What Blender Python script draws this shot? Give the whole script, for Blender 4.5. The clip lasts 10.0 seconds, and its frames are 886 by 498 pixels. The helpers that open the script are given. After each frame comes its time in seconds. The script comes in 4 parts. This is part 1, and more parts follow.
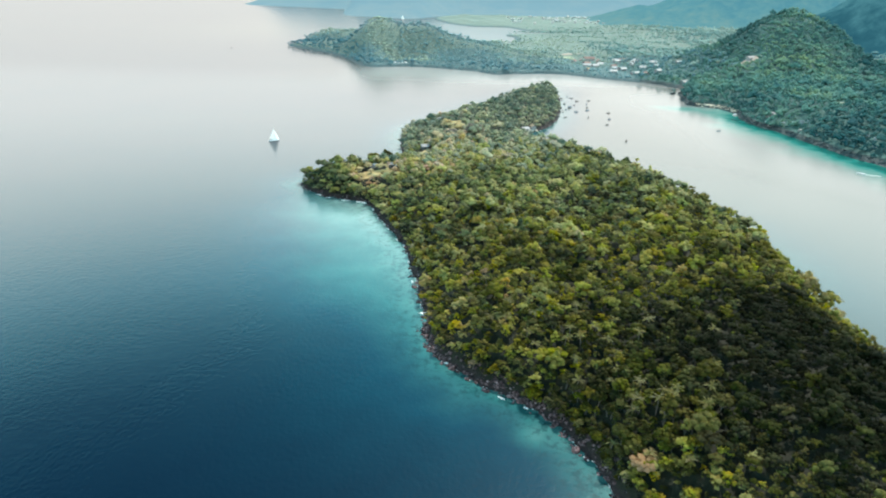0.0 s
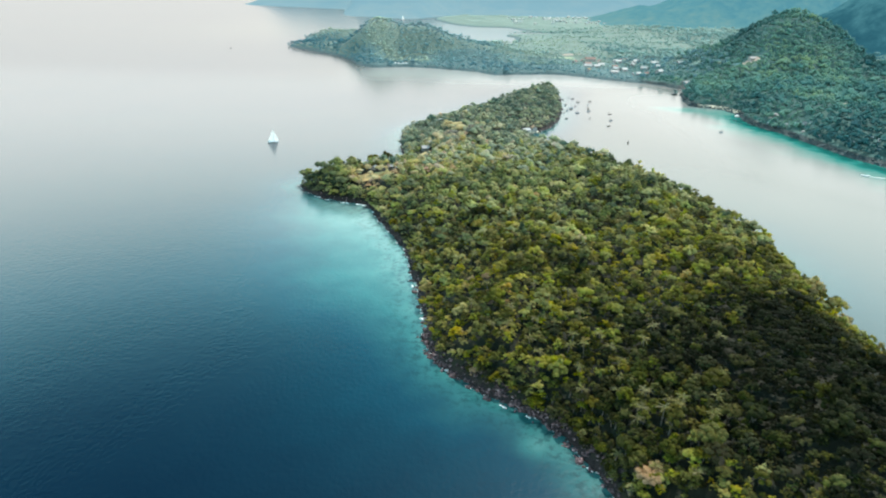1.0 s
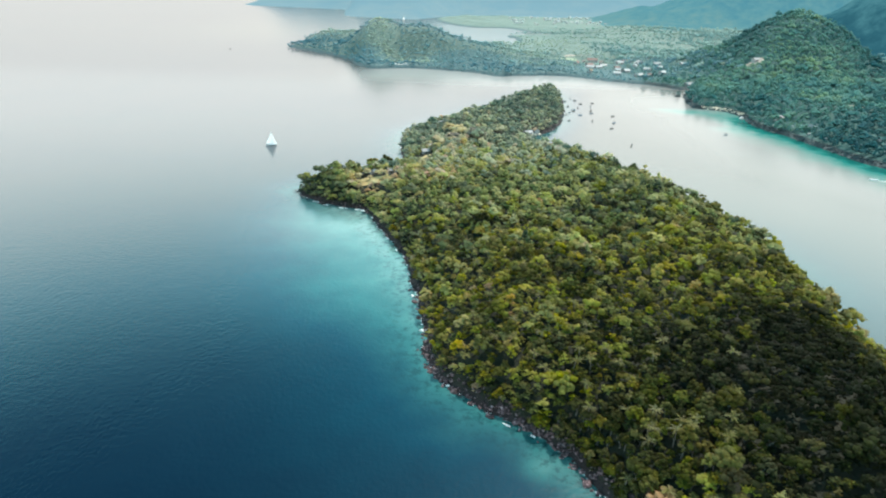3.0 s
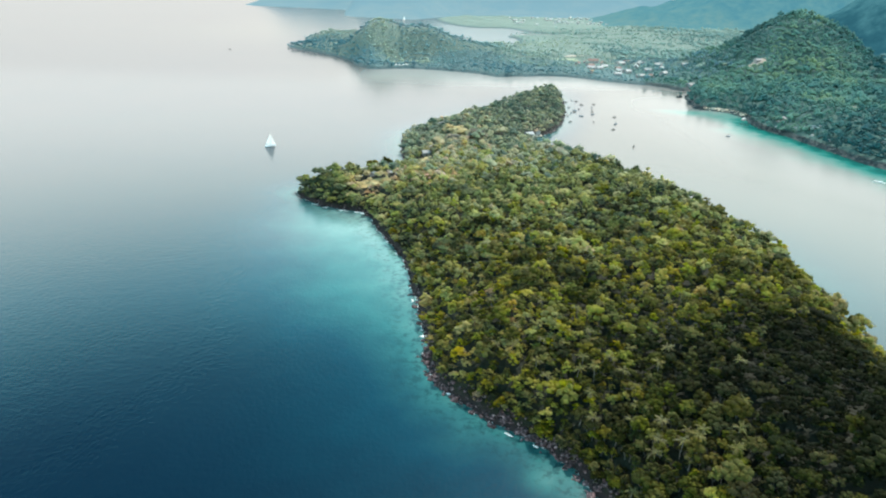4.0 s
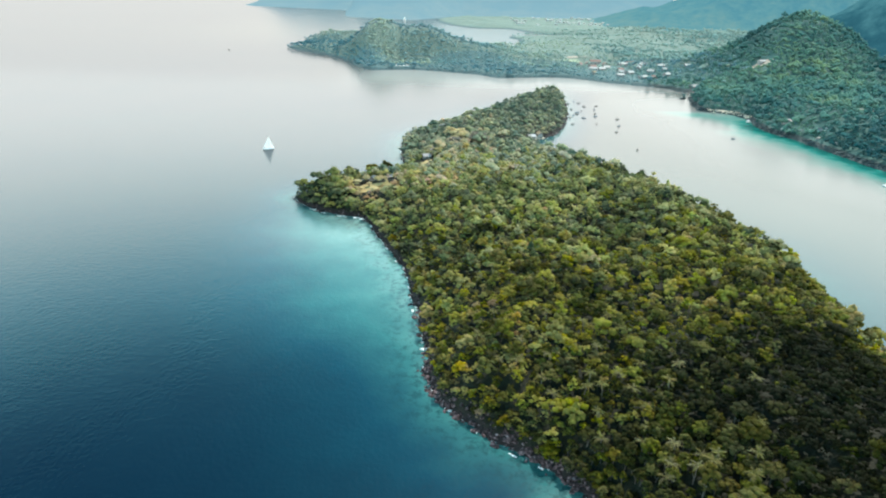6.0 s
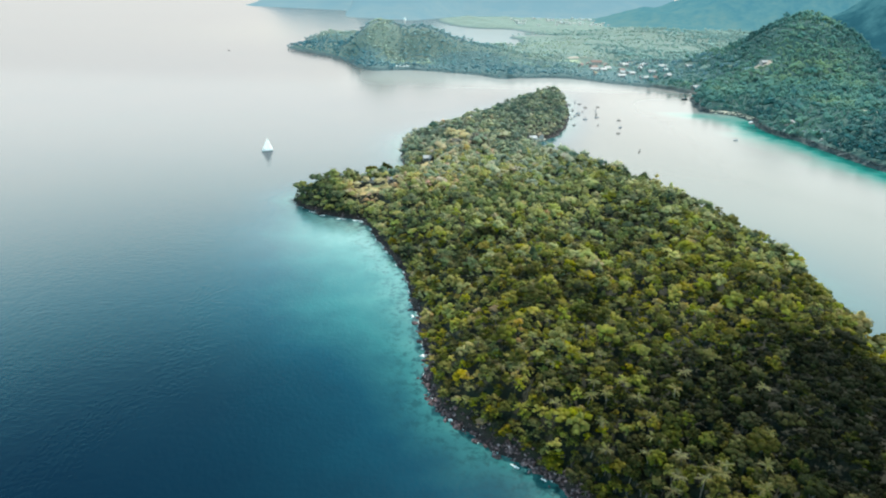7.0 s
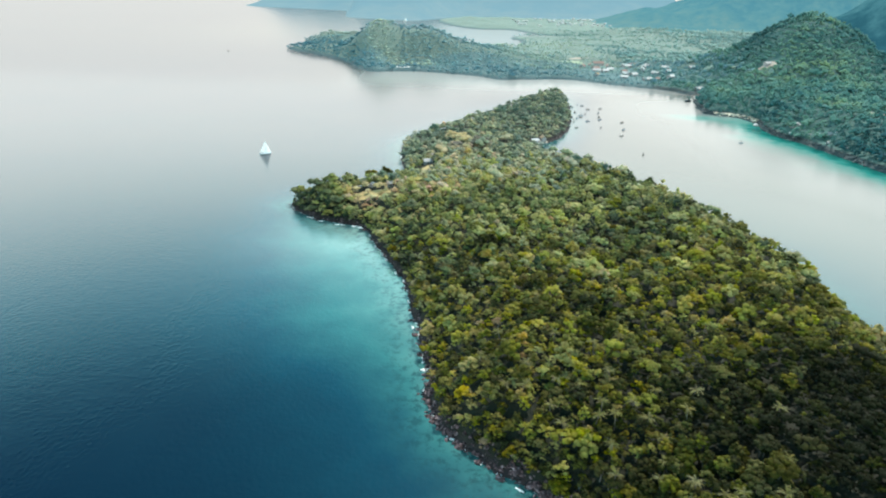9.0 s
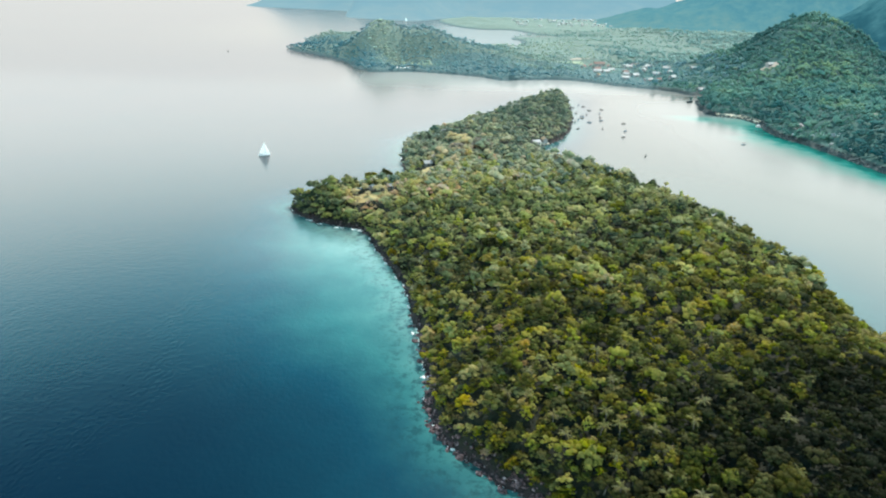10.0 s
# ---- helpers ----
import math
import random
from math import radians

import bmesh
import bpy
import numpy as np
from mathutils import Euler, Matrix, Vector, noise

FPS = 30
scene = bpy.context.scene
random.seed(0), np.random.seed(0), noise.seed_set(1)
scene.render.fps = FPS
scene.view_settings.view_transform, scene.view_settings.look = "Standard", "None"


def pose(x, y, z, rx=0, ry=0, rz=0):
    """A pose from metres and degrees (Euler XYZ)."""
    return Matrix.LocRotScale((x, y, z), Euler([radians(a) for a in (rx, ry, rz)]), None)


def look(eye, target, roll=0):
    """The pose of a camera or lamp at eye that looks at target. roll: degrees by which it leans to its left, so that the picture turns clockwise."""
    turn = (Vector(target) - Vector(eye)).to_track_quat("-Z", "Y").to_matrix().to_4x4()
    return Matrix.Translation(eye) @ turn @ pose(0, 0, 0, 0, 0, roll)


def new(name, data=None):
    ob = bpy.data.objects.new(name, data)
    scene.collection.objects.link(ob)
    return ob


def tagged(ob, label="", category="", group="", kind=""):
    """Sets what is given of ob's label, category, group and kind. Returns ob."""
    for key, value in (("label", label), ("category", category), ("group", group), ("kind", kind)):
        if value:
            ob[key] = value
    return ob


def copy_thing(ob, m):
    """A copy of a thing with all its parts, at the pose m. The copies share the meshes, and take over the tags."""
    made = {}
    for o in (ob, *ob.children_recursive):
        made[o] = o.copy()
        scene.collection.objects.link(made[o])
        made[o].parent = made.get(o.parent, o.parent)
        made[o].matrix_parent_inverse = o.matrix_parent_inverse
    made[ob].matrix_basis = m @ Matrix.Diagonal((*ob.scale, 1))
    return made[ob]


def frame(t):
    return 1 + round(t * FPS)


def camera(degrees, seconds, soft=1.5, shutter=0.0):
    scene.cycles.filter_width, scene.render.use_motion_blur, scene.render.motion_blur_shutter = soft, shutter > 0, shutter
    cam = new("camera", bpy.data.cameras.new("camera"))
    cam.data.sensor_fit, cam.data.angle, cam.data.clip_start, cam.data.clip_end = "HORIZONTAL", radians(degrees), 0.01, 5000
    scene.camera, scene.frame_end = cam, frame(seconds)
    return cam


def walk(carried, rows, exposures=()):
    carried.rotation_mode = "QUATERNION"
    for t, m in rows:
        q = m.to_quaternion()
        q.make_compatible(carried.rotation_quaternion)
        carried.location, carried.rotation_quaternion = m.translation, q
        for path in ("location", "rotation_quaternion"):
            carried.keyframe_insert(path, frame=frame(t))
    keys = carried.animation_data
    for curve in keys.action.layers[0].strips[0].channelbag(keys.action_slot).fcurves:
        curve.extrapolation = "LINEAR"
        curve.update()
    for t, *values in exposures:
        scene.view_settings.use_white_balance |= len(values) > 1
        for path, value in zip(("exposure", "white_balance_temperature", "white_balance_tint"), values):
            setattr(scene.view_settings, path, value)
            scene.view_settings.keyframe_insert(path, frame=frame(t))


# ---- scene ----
# ---- camera and its flight: a slow level push forward ----
cam = camera(72.0, 10.0, soft=2.0)
ALT = 150.0


def eye(t):
    s = t / 10.0
    place = pose(-1.932 * s - 0.347 * s * s, 51.86 * s - 0.325 * s * s, ALT - 0.207 * s, 90 - 23.928 + 0.124 * s, 0, 0.263 * s)
    return place @ pose(0, 0, 0, 0, 0, 2.036 + 0.142 * s)


walk(cam, [(k * 0.5, eye(k * 0.5)) for k in range(21)], exposures=[(0.0, -0.10), (10.0, -0.10)])

# ---- sky and sun ----
SUN_AZ, SUN_EL = radians(30), radians(54)      # azimuth from +y, minus to the left
world = bpy.data.worlds.new("hazy_sky")
scene.world = world
world.use_nodes = True
wt = world.node_tree
wt.nodes.clear()
sky = wt.nodes.new("ShaderNodeTexSky")
sky.sky_type = 'NISHITA'
sky.sun_disc = False
sky.sun_elevation, sky.sun_rotation = SUN_EL, SUN_AZ
sky.dust_density, sky.air_density = 4.0, 1.2
skybg = wt.nodes.new("ShaderNodeBackground")
skybg.inputs[1].default_value = 0.05
wt.links.new(sky.outputs[0], skybg.inputs[0])
# added haze: a bright white band over the horizon, teal higher, tinting the water
tc = wt.nodes.new("ShaderNodeTexCoord")
sep = wt.nodes.new("ShaderNodeSeparateXYZ")
wt.links.new(tc.outputs["Generated"], sep.inputs[0])
ramp = wt.nodes.new("ShaderNodeValToRGB")
ramp.color_ramp.interpolation = 'EASE'
els = ramp.color_ramp.elements
els[0].position, els[0].color = 0.0, (0.295, 0.290, 0.278, 1)
els[1].position, els[1].color = 0.85, (0.0, 0.0, 0.0, 1)
for at, colour in ((0.10, (0.405, 0.40, 0.385)), (0.20, (0.76, 0.76, 0.725)), (0.31, (1.06, 1.20, 1.12)), (0.385, (0.66, 1.24, 1.32)), (0.46, (0.20, 0.88, 1.06)), (0.56, (0.012, 0.16, 0.26))):
    els.new(at).color = (*colour, 1)
wt.links.new(sep.outputs[2], ramp.inputs[0])
hazebg = wt.nodes.new("ShaderNodeBackground")
hazebg.inputs[1].default_value = 3.1
wt.links.new(ramp.outputs[0], hazebg.inputs[0])
add = wt.nodes.new("ShaderNodeAddShader")
wt.links.new(skybg.outputs[0], add.inputs[0])
wt.links.new(hazebg.outputs[0], add.inputs[1])
wout = wt.nodes.new("ShaderNodeOutputWorld")
wt.links.new(add.outputs[0], wout.inputs[0])

sun = bpy.data.lights.new("sun", 'SUN')
sun.energy, sun.angle, sun.color = 5.0, radians(0.6), (1.0, 0.95, 0.86)
sun_ob = new("sun", sun)
sun_dir = Vector((math.sin(SUN_AZ) * math.cos(SUN_EL), math.cos(SUN_AZ) * math.cos(SUN_EL), math.sin(SUN_EL)))
sun_ob.matrix_world = look(sun_dir * 900, (0, 0, 0))


# ---- node helpers ----
def material(name):
    m = bpy.data.materials.new(name)
    m.use_nodes = True
    nt = m.node_tree
    return m, nt, nt.nodes["Principled BSDF"]


def node(nt, kind, **inputs):
    n = nt.nodes.new("ShaderNode" + kind)
    for key, value in inputs.items():
        n.inputs[key.replace("_", " ")].default_value = value
    return n


def ramped(nt, source, *stops):
    r = nt.nodes.new("ShaderNodeValToRGB")
    e = r.color_ramp.elements
    while len(e) < len(stops):
        e.new(0.5)
    for k, (at, colour) in enumerate(stops):
        e[k].position = at
        e[k].color = (*colour, 1) if len(colour) == 3 else colour
    nt.links.new(source, r.inputs[0])
    return r.outputs[0]


def mathed(nt, op, a, b):
    n = nt.nodes.new("ShaderNodeMath")
    n.operation = op
    for k, v in enumerate((a, b)):
        if isinstance(v, (int, float)):
            n.inputs[k].default_value = v
        else:
            nt.links.new(v, n.inputs[k])
    return n.outputs[0]


def mixed(nt, fac, a, b, kind='MIX'):
    n = nt.nodes.new("ShaderNodeMix")
    n.data_type, n.blend_type = 'RGBA', kind
    for sock, v in ((n.inputs[0], fac), (n.inputs[6], a), (n.inputs[7], b)):
        if isinstance(v, (int, float)):
            sock.default_value = v
        elif isinstance(v, tuple):
            sock.default_value = (*v, 1)
        else:
            nt.links.new(v, sock)
    return n.outputs[2]


def position(nt):
    return nt.nodes.new("ShaderNodeNewGeometry").outputs["Position"]


def noise_of(nt, where, scale, detail=3.0, rough=0.55):
    n = node(nt, "TexNoise", Scale=scale, Detail=detail, Roughness=rough)
    nt.links.new(where, n.inputs["Vector"])
    return n.outputs["Fac"]


def bumped(nt, bsdf, height, strength, distance):
    b = node(nt, "Bump", Strength=strength, Distance=distance)
    nt.links.new(height, b.inputs["Height"])
    nt.links.new(b.outputs[0], bsdf.inputs["Normal"])


# ---- materials ----
def leaf_material(name, stops, tone=None, patch=0.35, glow_through=0.10, wide=45.0, speckle=1.0, rounded=True, vary=1.0, rough=0.75, fresh=1.50):
    """Foliage: the colour runs along the stops by each tree's own value, shifted by patches of like trees.
    With a tone the own value is the object's, spread round that tone; else it is stored on the mesh.
    Leaf sprays take the roundness of the clump that they belong to, as leaves turn outwards to the light."""
    m, nt, b = material(name)
    geo = nt.nodes.new("ShaderNodeNewGeometry")
    where = geo.outputs["Position"]
    if tone is None:
        a = nt.nodes.new("ShaderNodeAttribute")
        a.attribute_name = "tint"
        own = a.outputs["Fac"]
    else:
        info = nt.nodes.new("ShaderNodeObjectInfo")
        own = mathed(nt, 'ADD', mathed(nt, 'MULTIPLY', info.outputs["Random"], 0.36), tone - 0.18)
    kin = mathed(nt, 'FRACT', mathed(nt, 'MULTIPLY', own, 53.7), 0.0)
    dull = mathed(nt, 'FRACT', mathed(nt, 'MULTIPLY', own, 91.3), 0.0)
    patches = ramped(nt, noise_of(nt, where, 1.0 / wide, 2.0), (0.30, (0, 0, 0)), (0.70, (1, 1, 1)))
    grain = noise_of(nt, where, 0.55, 3.0)
    v = mathed(nt, 'ADD', mathed(nt, 'MULTIPLY', own, 1 - patch), mathed(nt, 'MULTIPLY', patches, patch))
    v = mathed(nt, 'ADD', v, mathed(nt, 'MULTIPLY', mathed(nt, 'SUBTRACT', grain, 0.5), 0.30 * speckle))
    v = mathed(nt, 'ADD', v, mathed(nt, 'MULTIPLY', mathed(nt, 'SUBTRACT', geo.outputs["Random Per Island"], 0.5), 0.12 * speckle))
    hs = nt.nodes.new("ShaderNodeHueSaturation")
    nt.links.new(ramped(nt, v, *stops), hs.inputs["Color"])
    greyed = mathed(nt, 'MULTIPLY', noise_of(nt, where, 0.11, 2.0), -0.60)
    nt.links.new(mathed(nt, 'ADD', fresh, mathed(nt, 'ADD', greyed, mathed(nt, 'MULTIPLY', dull, -0.36 * vary))), hs.inputs["Saturation"])
    hue = mathed(nt, 'MULTIPLY', mathed(nt, 'SUBTRACT', kin, 0.45), 0.048 * vary)
    nt.links.new(mathed(nt, 'ADD', 0.500 - 0.043 * vary, mathed(nt, 'ADD', hue, mathed(nt, 'MULTIPLY', mathed(nt, 'SUBTRACT', noise_of(nt, where, 0.13, 2.0), 0.25), 0.06))), hs.inputs["Hue"])
    col = hs.outputs[0]
    nt.links.new(col, b.inputs["Base Color"])
    b.inputs["Roughness"].default_value = 0.7
    b.inputs["Specular IOR Level"].default_value = 0.05
    t = nt.nodes.new("ShaderNodeBsdfTranslucent")
    nt.links.new(mixed(nt, 1.0, col, (1.0, 1.0, 0.45), 'MULTIPLY'), t.inputs[0])
    if rounded:
        out = nt.nodes.new("ShaderNodeAttribute")
        out.attribute_name = "outward"
        tr = nt.nodes.new("ShaderNodeVectorTransform")
        tr.vector_type, tr.convert_from, tr.convert_to = 'NORMAL', 'OBJECT', 'WORLD'
        nt.links.new(out.outputs["Vector"], tr.inputs[0])
        bump = node(nt, "Bump", Strength=rough, Distance=0.5)
        nt.links.new(noise_of(nt, where, 1.3, 3.0, 0.65), bump.inputs["Height"])
        nt.links.new(tr.outputs[0], bump.inputs["Normal"])
        nt.links.new(bump.outputs[0], b.inputs["Normal"])
    mx = nt.nodes.new("ShaderNodeMixShader")
    mx.inputs[0].default_value = glow_through
    nt.links.new(b.outputs[0], mx.inputs[1])
    nt.links.new(t.outputs[0], mx.inputs[2])
    nt.links.new(mx.outputs[0], nt.nodes["Material Output"].inputs[0])
    return m


ISLE_STOPS = ((0.02, (0.010, 0.015, 0.006)), (0.22, (0.042, 0.051, 0.014)), (0.42, (0.112, 0.121, 0.028)),
              (0.60, (0.232, 0.247, 0.047)), (0.84, (0.350, 0.325, 0.082)), (1.0, (0.36, 0.260, 0.120)))
# middle and north stops repeat the isle leaves with haze painted in, paler and greyer
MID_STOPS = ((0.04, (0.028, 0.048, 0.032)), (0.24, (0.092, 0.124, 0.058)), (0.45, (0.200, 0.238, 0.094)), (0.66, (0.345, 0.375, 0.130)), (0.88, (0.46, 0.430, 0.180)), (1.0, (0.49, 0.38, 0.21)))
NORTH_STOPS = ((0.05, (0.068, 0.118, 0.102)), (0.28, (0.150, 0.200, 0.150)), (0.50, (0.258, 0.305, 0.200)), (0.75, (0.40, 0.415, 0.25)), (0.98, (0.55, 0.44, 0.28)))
LEAF = leaf_material("isle_leaves", ISLE_STOPS, patch=0.40)
LEAF_MID = leaf_material("mid_isle_leaves_hazed", MID_STOPS, patch=0.40)
LEAF_NORTH = leaf_material("north_isle_leaves_hazed", NORTH_STOPS)
LEAF_TONES = [leaf_material("isle_tree_leaves", ISLE_STOPS, tone) for tone in (0.0, 0.17, 0.32, 0.47)]
LEAF_RUST = leaf_material("rusty_leaves", ((0.1, (0.15, 0.090, 0.048)), (0.5, (0.27, 0.165, 0.082)), (0.9, (0.38, 0.255, 0.13))), 0.5, vary=0.3, fresh=1.25)
LEAF_GOLD = leaf_material("yellowed_leaves", ((0.1, (0.36, 0.28, 0.13)), (0.5, (0.58, 0.46, 0.22)), (0.9, (0.68, 0.56, 0.30))), 0.5, vary=0.3, fresh=1.25)
LEAF_GREY = leaf_material("grey_brown_leaves", ((0.1, (0.13, 0.11, 0.09)), (0.5, (0.22, 0.185, 0.14)), (0.9, (0.30, 0.26, 0.20))), 0.5, vary=0.3, fresh=1.1)
LEAF_TAN = leaf_material("tan_dry_leaves", ((0.1, (0.34, 0.255, 0.10)), (0.5, (0.52, 0.40, 0.165)), (0.9, (0.62, 0.50, 0.23))), 0.5, vary=0.3, fresh=1.2)
# mainland, headland and far leaves: distance haze painted in as blue and pale
LEAF_RIGHT = leaf_material("mainland_leaves_hazed", ((0.1, (0.034, 0.118, 0.132)), (0.42, (0.092, 0.225, 0.212)), (0.70, (0.170, 0.320, 0.255)), (0.95, (0.29, 0.41, 0.25))), patch=0.55, wide=95.0, speckle=0.4, vary=0.25, rough=0.4, fresh=1.40, glow_through=0.22)
LEAF_HEAD = leaf_material("headland_leaves_hazed", ((0.1, (0.095, 0.225, 0.275)), (0.5, (0.215, 0.370, 0.395)), (0.9, (0.45, 0.53, 0.43))), glow_through=0.2, patch=0.30, wide=40.0, speckle=0.25, vary=0.2, rough=0.4, fresh=1.40)
LEAF_FAR = leaf_material("far_leaves_hazed", ((0.1, (0.17, 0.315, 0.325)), (0.5, (0.26, 0.405, 0.385)), (0.9, (0.44, 0.54, 0.49))), glow_through=0.2, patch=0.7, wide=200.0, speckle=0.4, vary=0.2, rough=0.3, fresh=1.40)
LEAF_PALM = leaf_material("palm_leaves", ((0.1, (0.070, 0.080, 0.026)), (0.5, (0.135, 0.140, 0.050)), (0.9, (0.25, 0.24, 0.11))), 0.5, rounded=False)


def bark_material():
    m, nt, b = material("bark")
    p = position(nt)
    nt.links.new(ramped(nt, noise_of(nt, p, 2.5), (0.3, (0.06, 0.048, 0.038)), (0.7, (0.19, 0.165, 0.14))), b.inputs["Base Color"])
    b.inputs["Roughness"].default_value = 0.85
    bumped(nt, b, noise_of(nt, p, 9.0), 0.6, 0.05)
    return m


def ground_material(name, low, high, rock, line):
    """Forest floor above the line, bare rock below it."""
    m, nt, b = material(name)
    p = position(nt)
    s = nt.nodes.new("ShaderNodeSeparateXYZ")
    nt.links.new(p, s.inputs[0])
    soil = mixed(nt, ramped(nt, noise_of(nt, p, 0.16, 5.0), (0.35, (0, 0, 0)), (0.65, (1, 1, 1))), low, high)
    stone = mixed(nt, noise_of(nt, p, 0.7, 6.0), tuple(0.45 * v for v in rock), tuple(1.5 * v for v in rock))
    up = mathed(nt, 'ADD', s.outputs[2], mathed(nt, 'MULTIPLY', noise_of(nt, p, 0.25), 2.5))
    fac = ramped(nt, mathed(nt, 'MULTIPLY', up, 0.1), ((line - 0.5) * 0.1, (0, 0, 0)), ((line + 1.2) * 0.1, (1, 1, 1)))
    nt.links.new(mixed(nt, fac, stone, soil), b.inputs["Base Color"])
    b.inputs["Roughness"].default_value = 0.9
    bumped(nt, b, noise_of(nt, p, 0.8, 6.0), 0.8, 0.6)
    return m


def rock_material():
    m, nt, b = material("shore_rock")
    info = nt.nodes.new("ShaderNodeNewGeometry")
    p = info.outputs["Position"]
    v = mathed(nt, 'ADD', mathed(nt, 'MULTIPLY', noise_of(nt, p, 0.9, 5.0), 0.6), mathed(nt, 'MULTIPLY', info.outputs["Random Per Island"], 0.4))
    nt.links.new(ramped(nt, v, (0.40, (0.010, 0.007, 0.008)), (0.60, (0.030, 0.018, 0.021)), (0.68, (0.13, 0.080, 0.088)), (0.79, (0.46, 0.36, 0.37))), b.inputs["Base Color"])
    b.inputs["Roughness"].default_value = 0.8
    bumped(nt, b, noise_of(nt, p, 3.0, 6.0), 0.7, 0.15)
    return m


def plain_material(name, colour, rough=0.6, vary=0.25, scale=1.5, metal=0.0):
    m, nt, b = material(name)
    f = noise_of(nt, position(nt), scale, 5.0)
    nt.links.new(mixed(nt, f, tuple(v * (1 - vary) for v in colour), tuple(min(1, v * (1 + vary)) for v in colour)), b.inputs["Base Color"])
    b.inputs["Roughness"].default_value, b.inputs["Metallic"].default_value = rough, metal
    return m


def water_material():
    m, nt, b = material("sea_water")
    p = position(nt)

    def attr(n):
        a = nt.nodes.new("ShaderNodeAttribute")
        a.attribute_name = n
        return a.outputs["Fac"]

    shallow, calm_sheen, shore, haze_veil, ripple, lagoon = attr("shallow"), attr("calm_sheen"), attr("shore"), attr("haze_veil"), attr("ripple"), attr("lagoon")
    spots = noise_of(nt, p, 0.05, 4.0, 0.60)
    reef = ramped(nt, noise_of(nt, p, 0.24, 5.0, 0.70), (0.48, (0, 0, 0)), (0.60, (1, 1, 1)))
    drift = noise_of(nt, p, 0.012, 4.0)
    lit = mathed(nt, 'MULTIPLY', shallow, mathed(nt, 'ADD', 0.62, mathed(nt, 'MULTIPLY', spots, 0.76)))
    body = ramped(nt, lit, (0.0, (0.0002, 0.0075, 0.0205)), (0.18, (0.0008, 0.040, 0.066)), (0.45, (0.024, 0.135, 0.140)), (0.75, (0.066, 0.215, 0.205)), (1.0, (0.150, 0.32, 0.295)))
    close = ramped(nt, mathed(nt, 'MULTIPLY', shore, 0.02), (0.02, (1, 1, 1)), (0.44, (0, 0, 0)))
    body = mixed(nt, mathed(nt, 'MULTIPLY', mathed(nt, 'MULTIPLY', close, reef), 0.75), body, (0.004, 0.032, 0.040))
    body = mixed(nt, mathed(nt, 'MULTIPLY', ramped(nt, drift, (0.35, (0, 0, 0)), (0.7, (1, 1, 1))), 0.35), body, (0.0006, 0.021, 0.040))
    # pale grey for reflected sky and white for haze, painted into the water
    body = mixed(nt, mathed(nt, 'MULTIPLY', calm_sheen, mathed(nt, 'SUBTRACT', 0.95, shallow)), body, (0.082, 0.078, 0.064))
    body = mixed(nt, haze_veil, body, (0.345, 0.345, 0.330))
    # clear water over pale sand along the mainland
    sandy = mathed(nt, 'ADD', lagoon, mathed(nt, 'MULTIPLY', mathed(nt, 'SUBTRACT', spots, 0.5), mathed(nt, 'MULTIPLY', lagoon, 1.6)))
    body = mixed(nt, ramped(nt, sandy, (0.02, (0, 0, 0)), (0.75, (1, 1, 1))), body, ramped(nt, sandy, (0.0, (0.22, 0.43, 0.37)), (0.40, (0.060, 0.300, 0.250)), (0.75, (0.014, 0.180, 0.155)), (1.0, (0.005, 0.105, 0.095))))
    # true reflection is weakened under the painted haze and over the sand
    sheen = mathed(nt, 'SUBTRACT', 0.37, mathed(nt, 'MULTIPLY', lagoon, 0.22))
    nt.links.new(mathed(nt, 'MAXIMUM', 0.05, mathed(nt, 'SUBTRACT', sheen, mathed(nt, 'MULTIPLY', haze_veil, 0.30))), b.inputs["Specular IOR Level"])
    # broken foam against the rocks
    fn = noise_of(nt, p, 0.32, 6.0, 0.7)
    near = ramped(nt, mathed(nt, 'MULTIPLY', shore, 0.1), (0.0, (1, 1, 1)), (0.32, (0, 0, 0)))
    foam = ramped(nt, mathed(nt, 'MULTIPLY', near, fn), (0.39, (0, 0, 0)), (0.52, (1, 1, 1)))
    nt.links.new(mixed(nt, foam, body, (0.75, 0.78, 0.78)), b.inputs["Base Color"])
    b.inputs["IOR"].default_value = 1.34
    rough = mathed(nt, 'ADD', 0.155, mathed(nt, 'MULTIPLY', drift, 0.04))
    nt.links.new(mathed(nt, 'ADD', rough, mathed(nt, 'MULTIPLY', foam, 0.5)), b.inputs["Roughness"])
    # wind waves, longer across the wind than along it
    mp = nt.nodes.new("ShaderNodeMapping")
    mp.inputs["Scale"].default_value = (1.0, 0.85, 1.0)
    nt.links.new(p, mp.inputs[0])
    small = noise_of(nt, mp.outputs[0], 0.55, 3.0, 0.60)
    chop = noise_of(nt, mp.outputs[0], 0.16, 2.0)
    h = mathed(nt, 'ADD', small, mathed(nt, 'MULTIPLY', chop, 0.5))
    bm = node(nt, "Bump", Distance=0.55)
    nt.links.new(mathed(nt, 'MULTIPLY', ripple, mathed(nt, 'SUBTRACT', 0.17, mathed(nt, 'MULTIPLY', calm_sheen, 0.10))), bm.inputs["Strength"])
    nt.links.new(h, bm.inputs["Height"])
    nt.links.new(bm.outputs[0], b.inputs["Normal"])
    return m


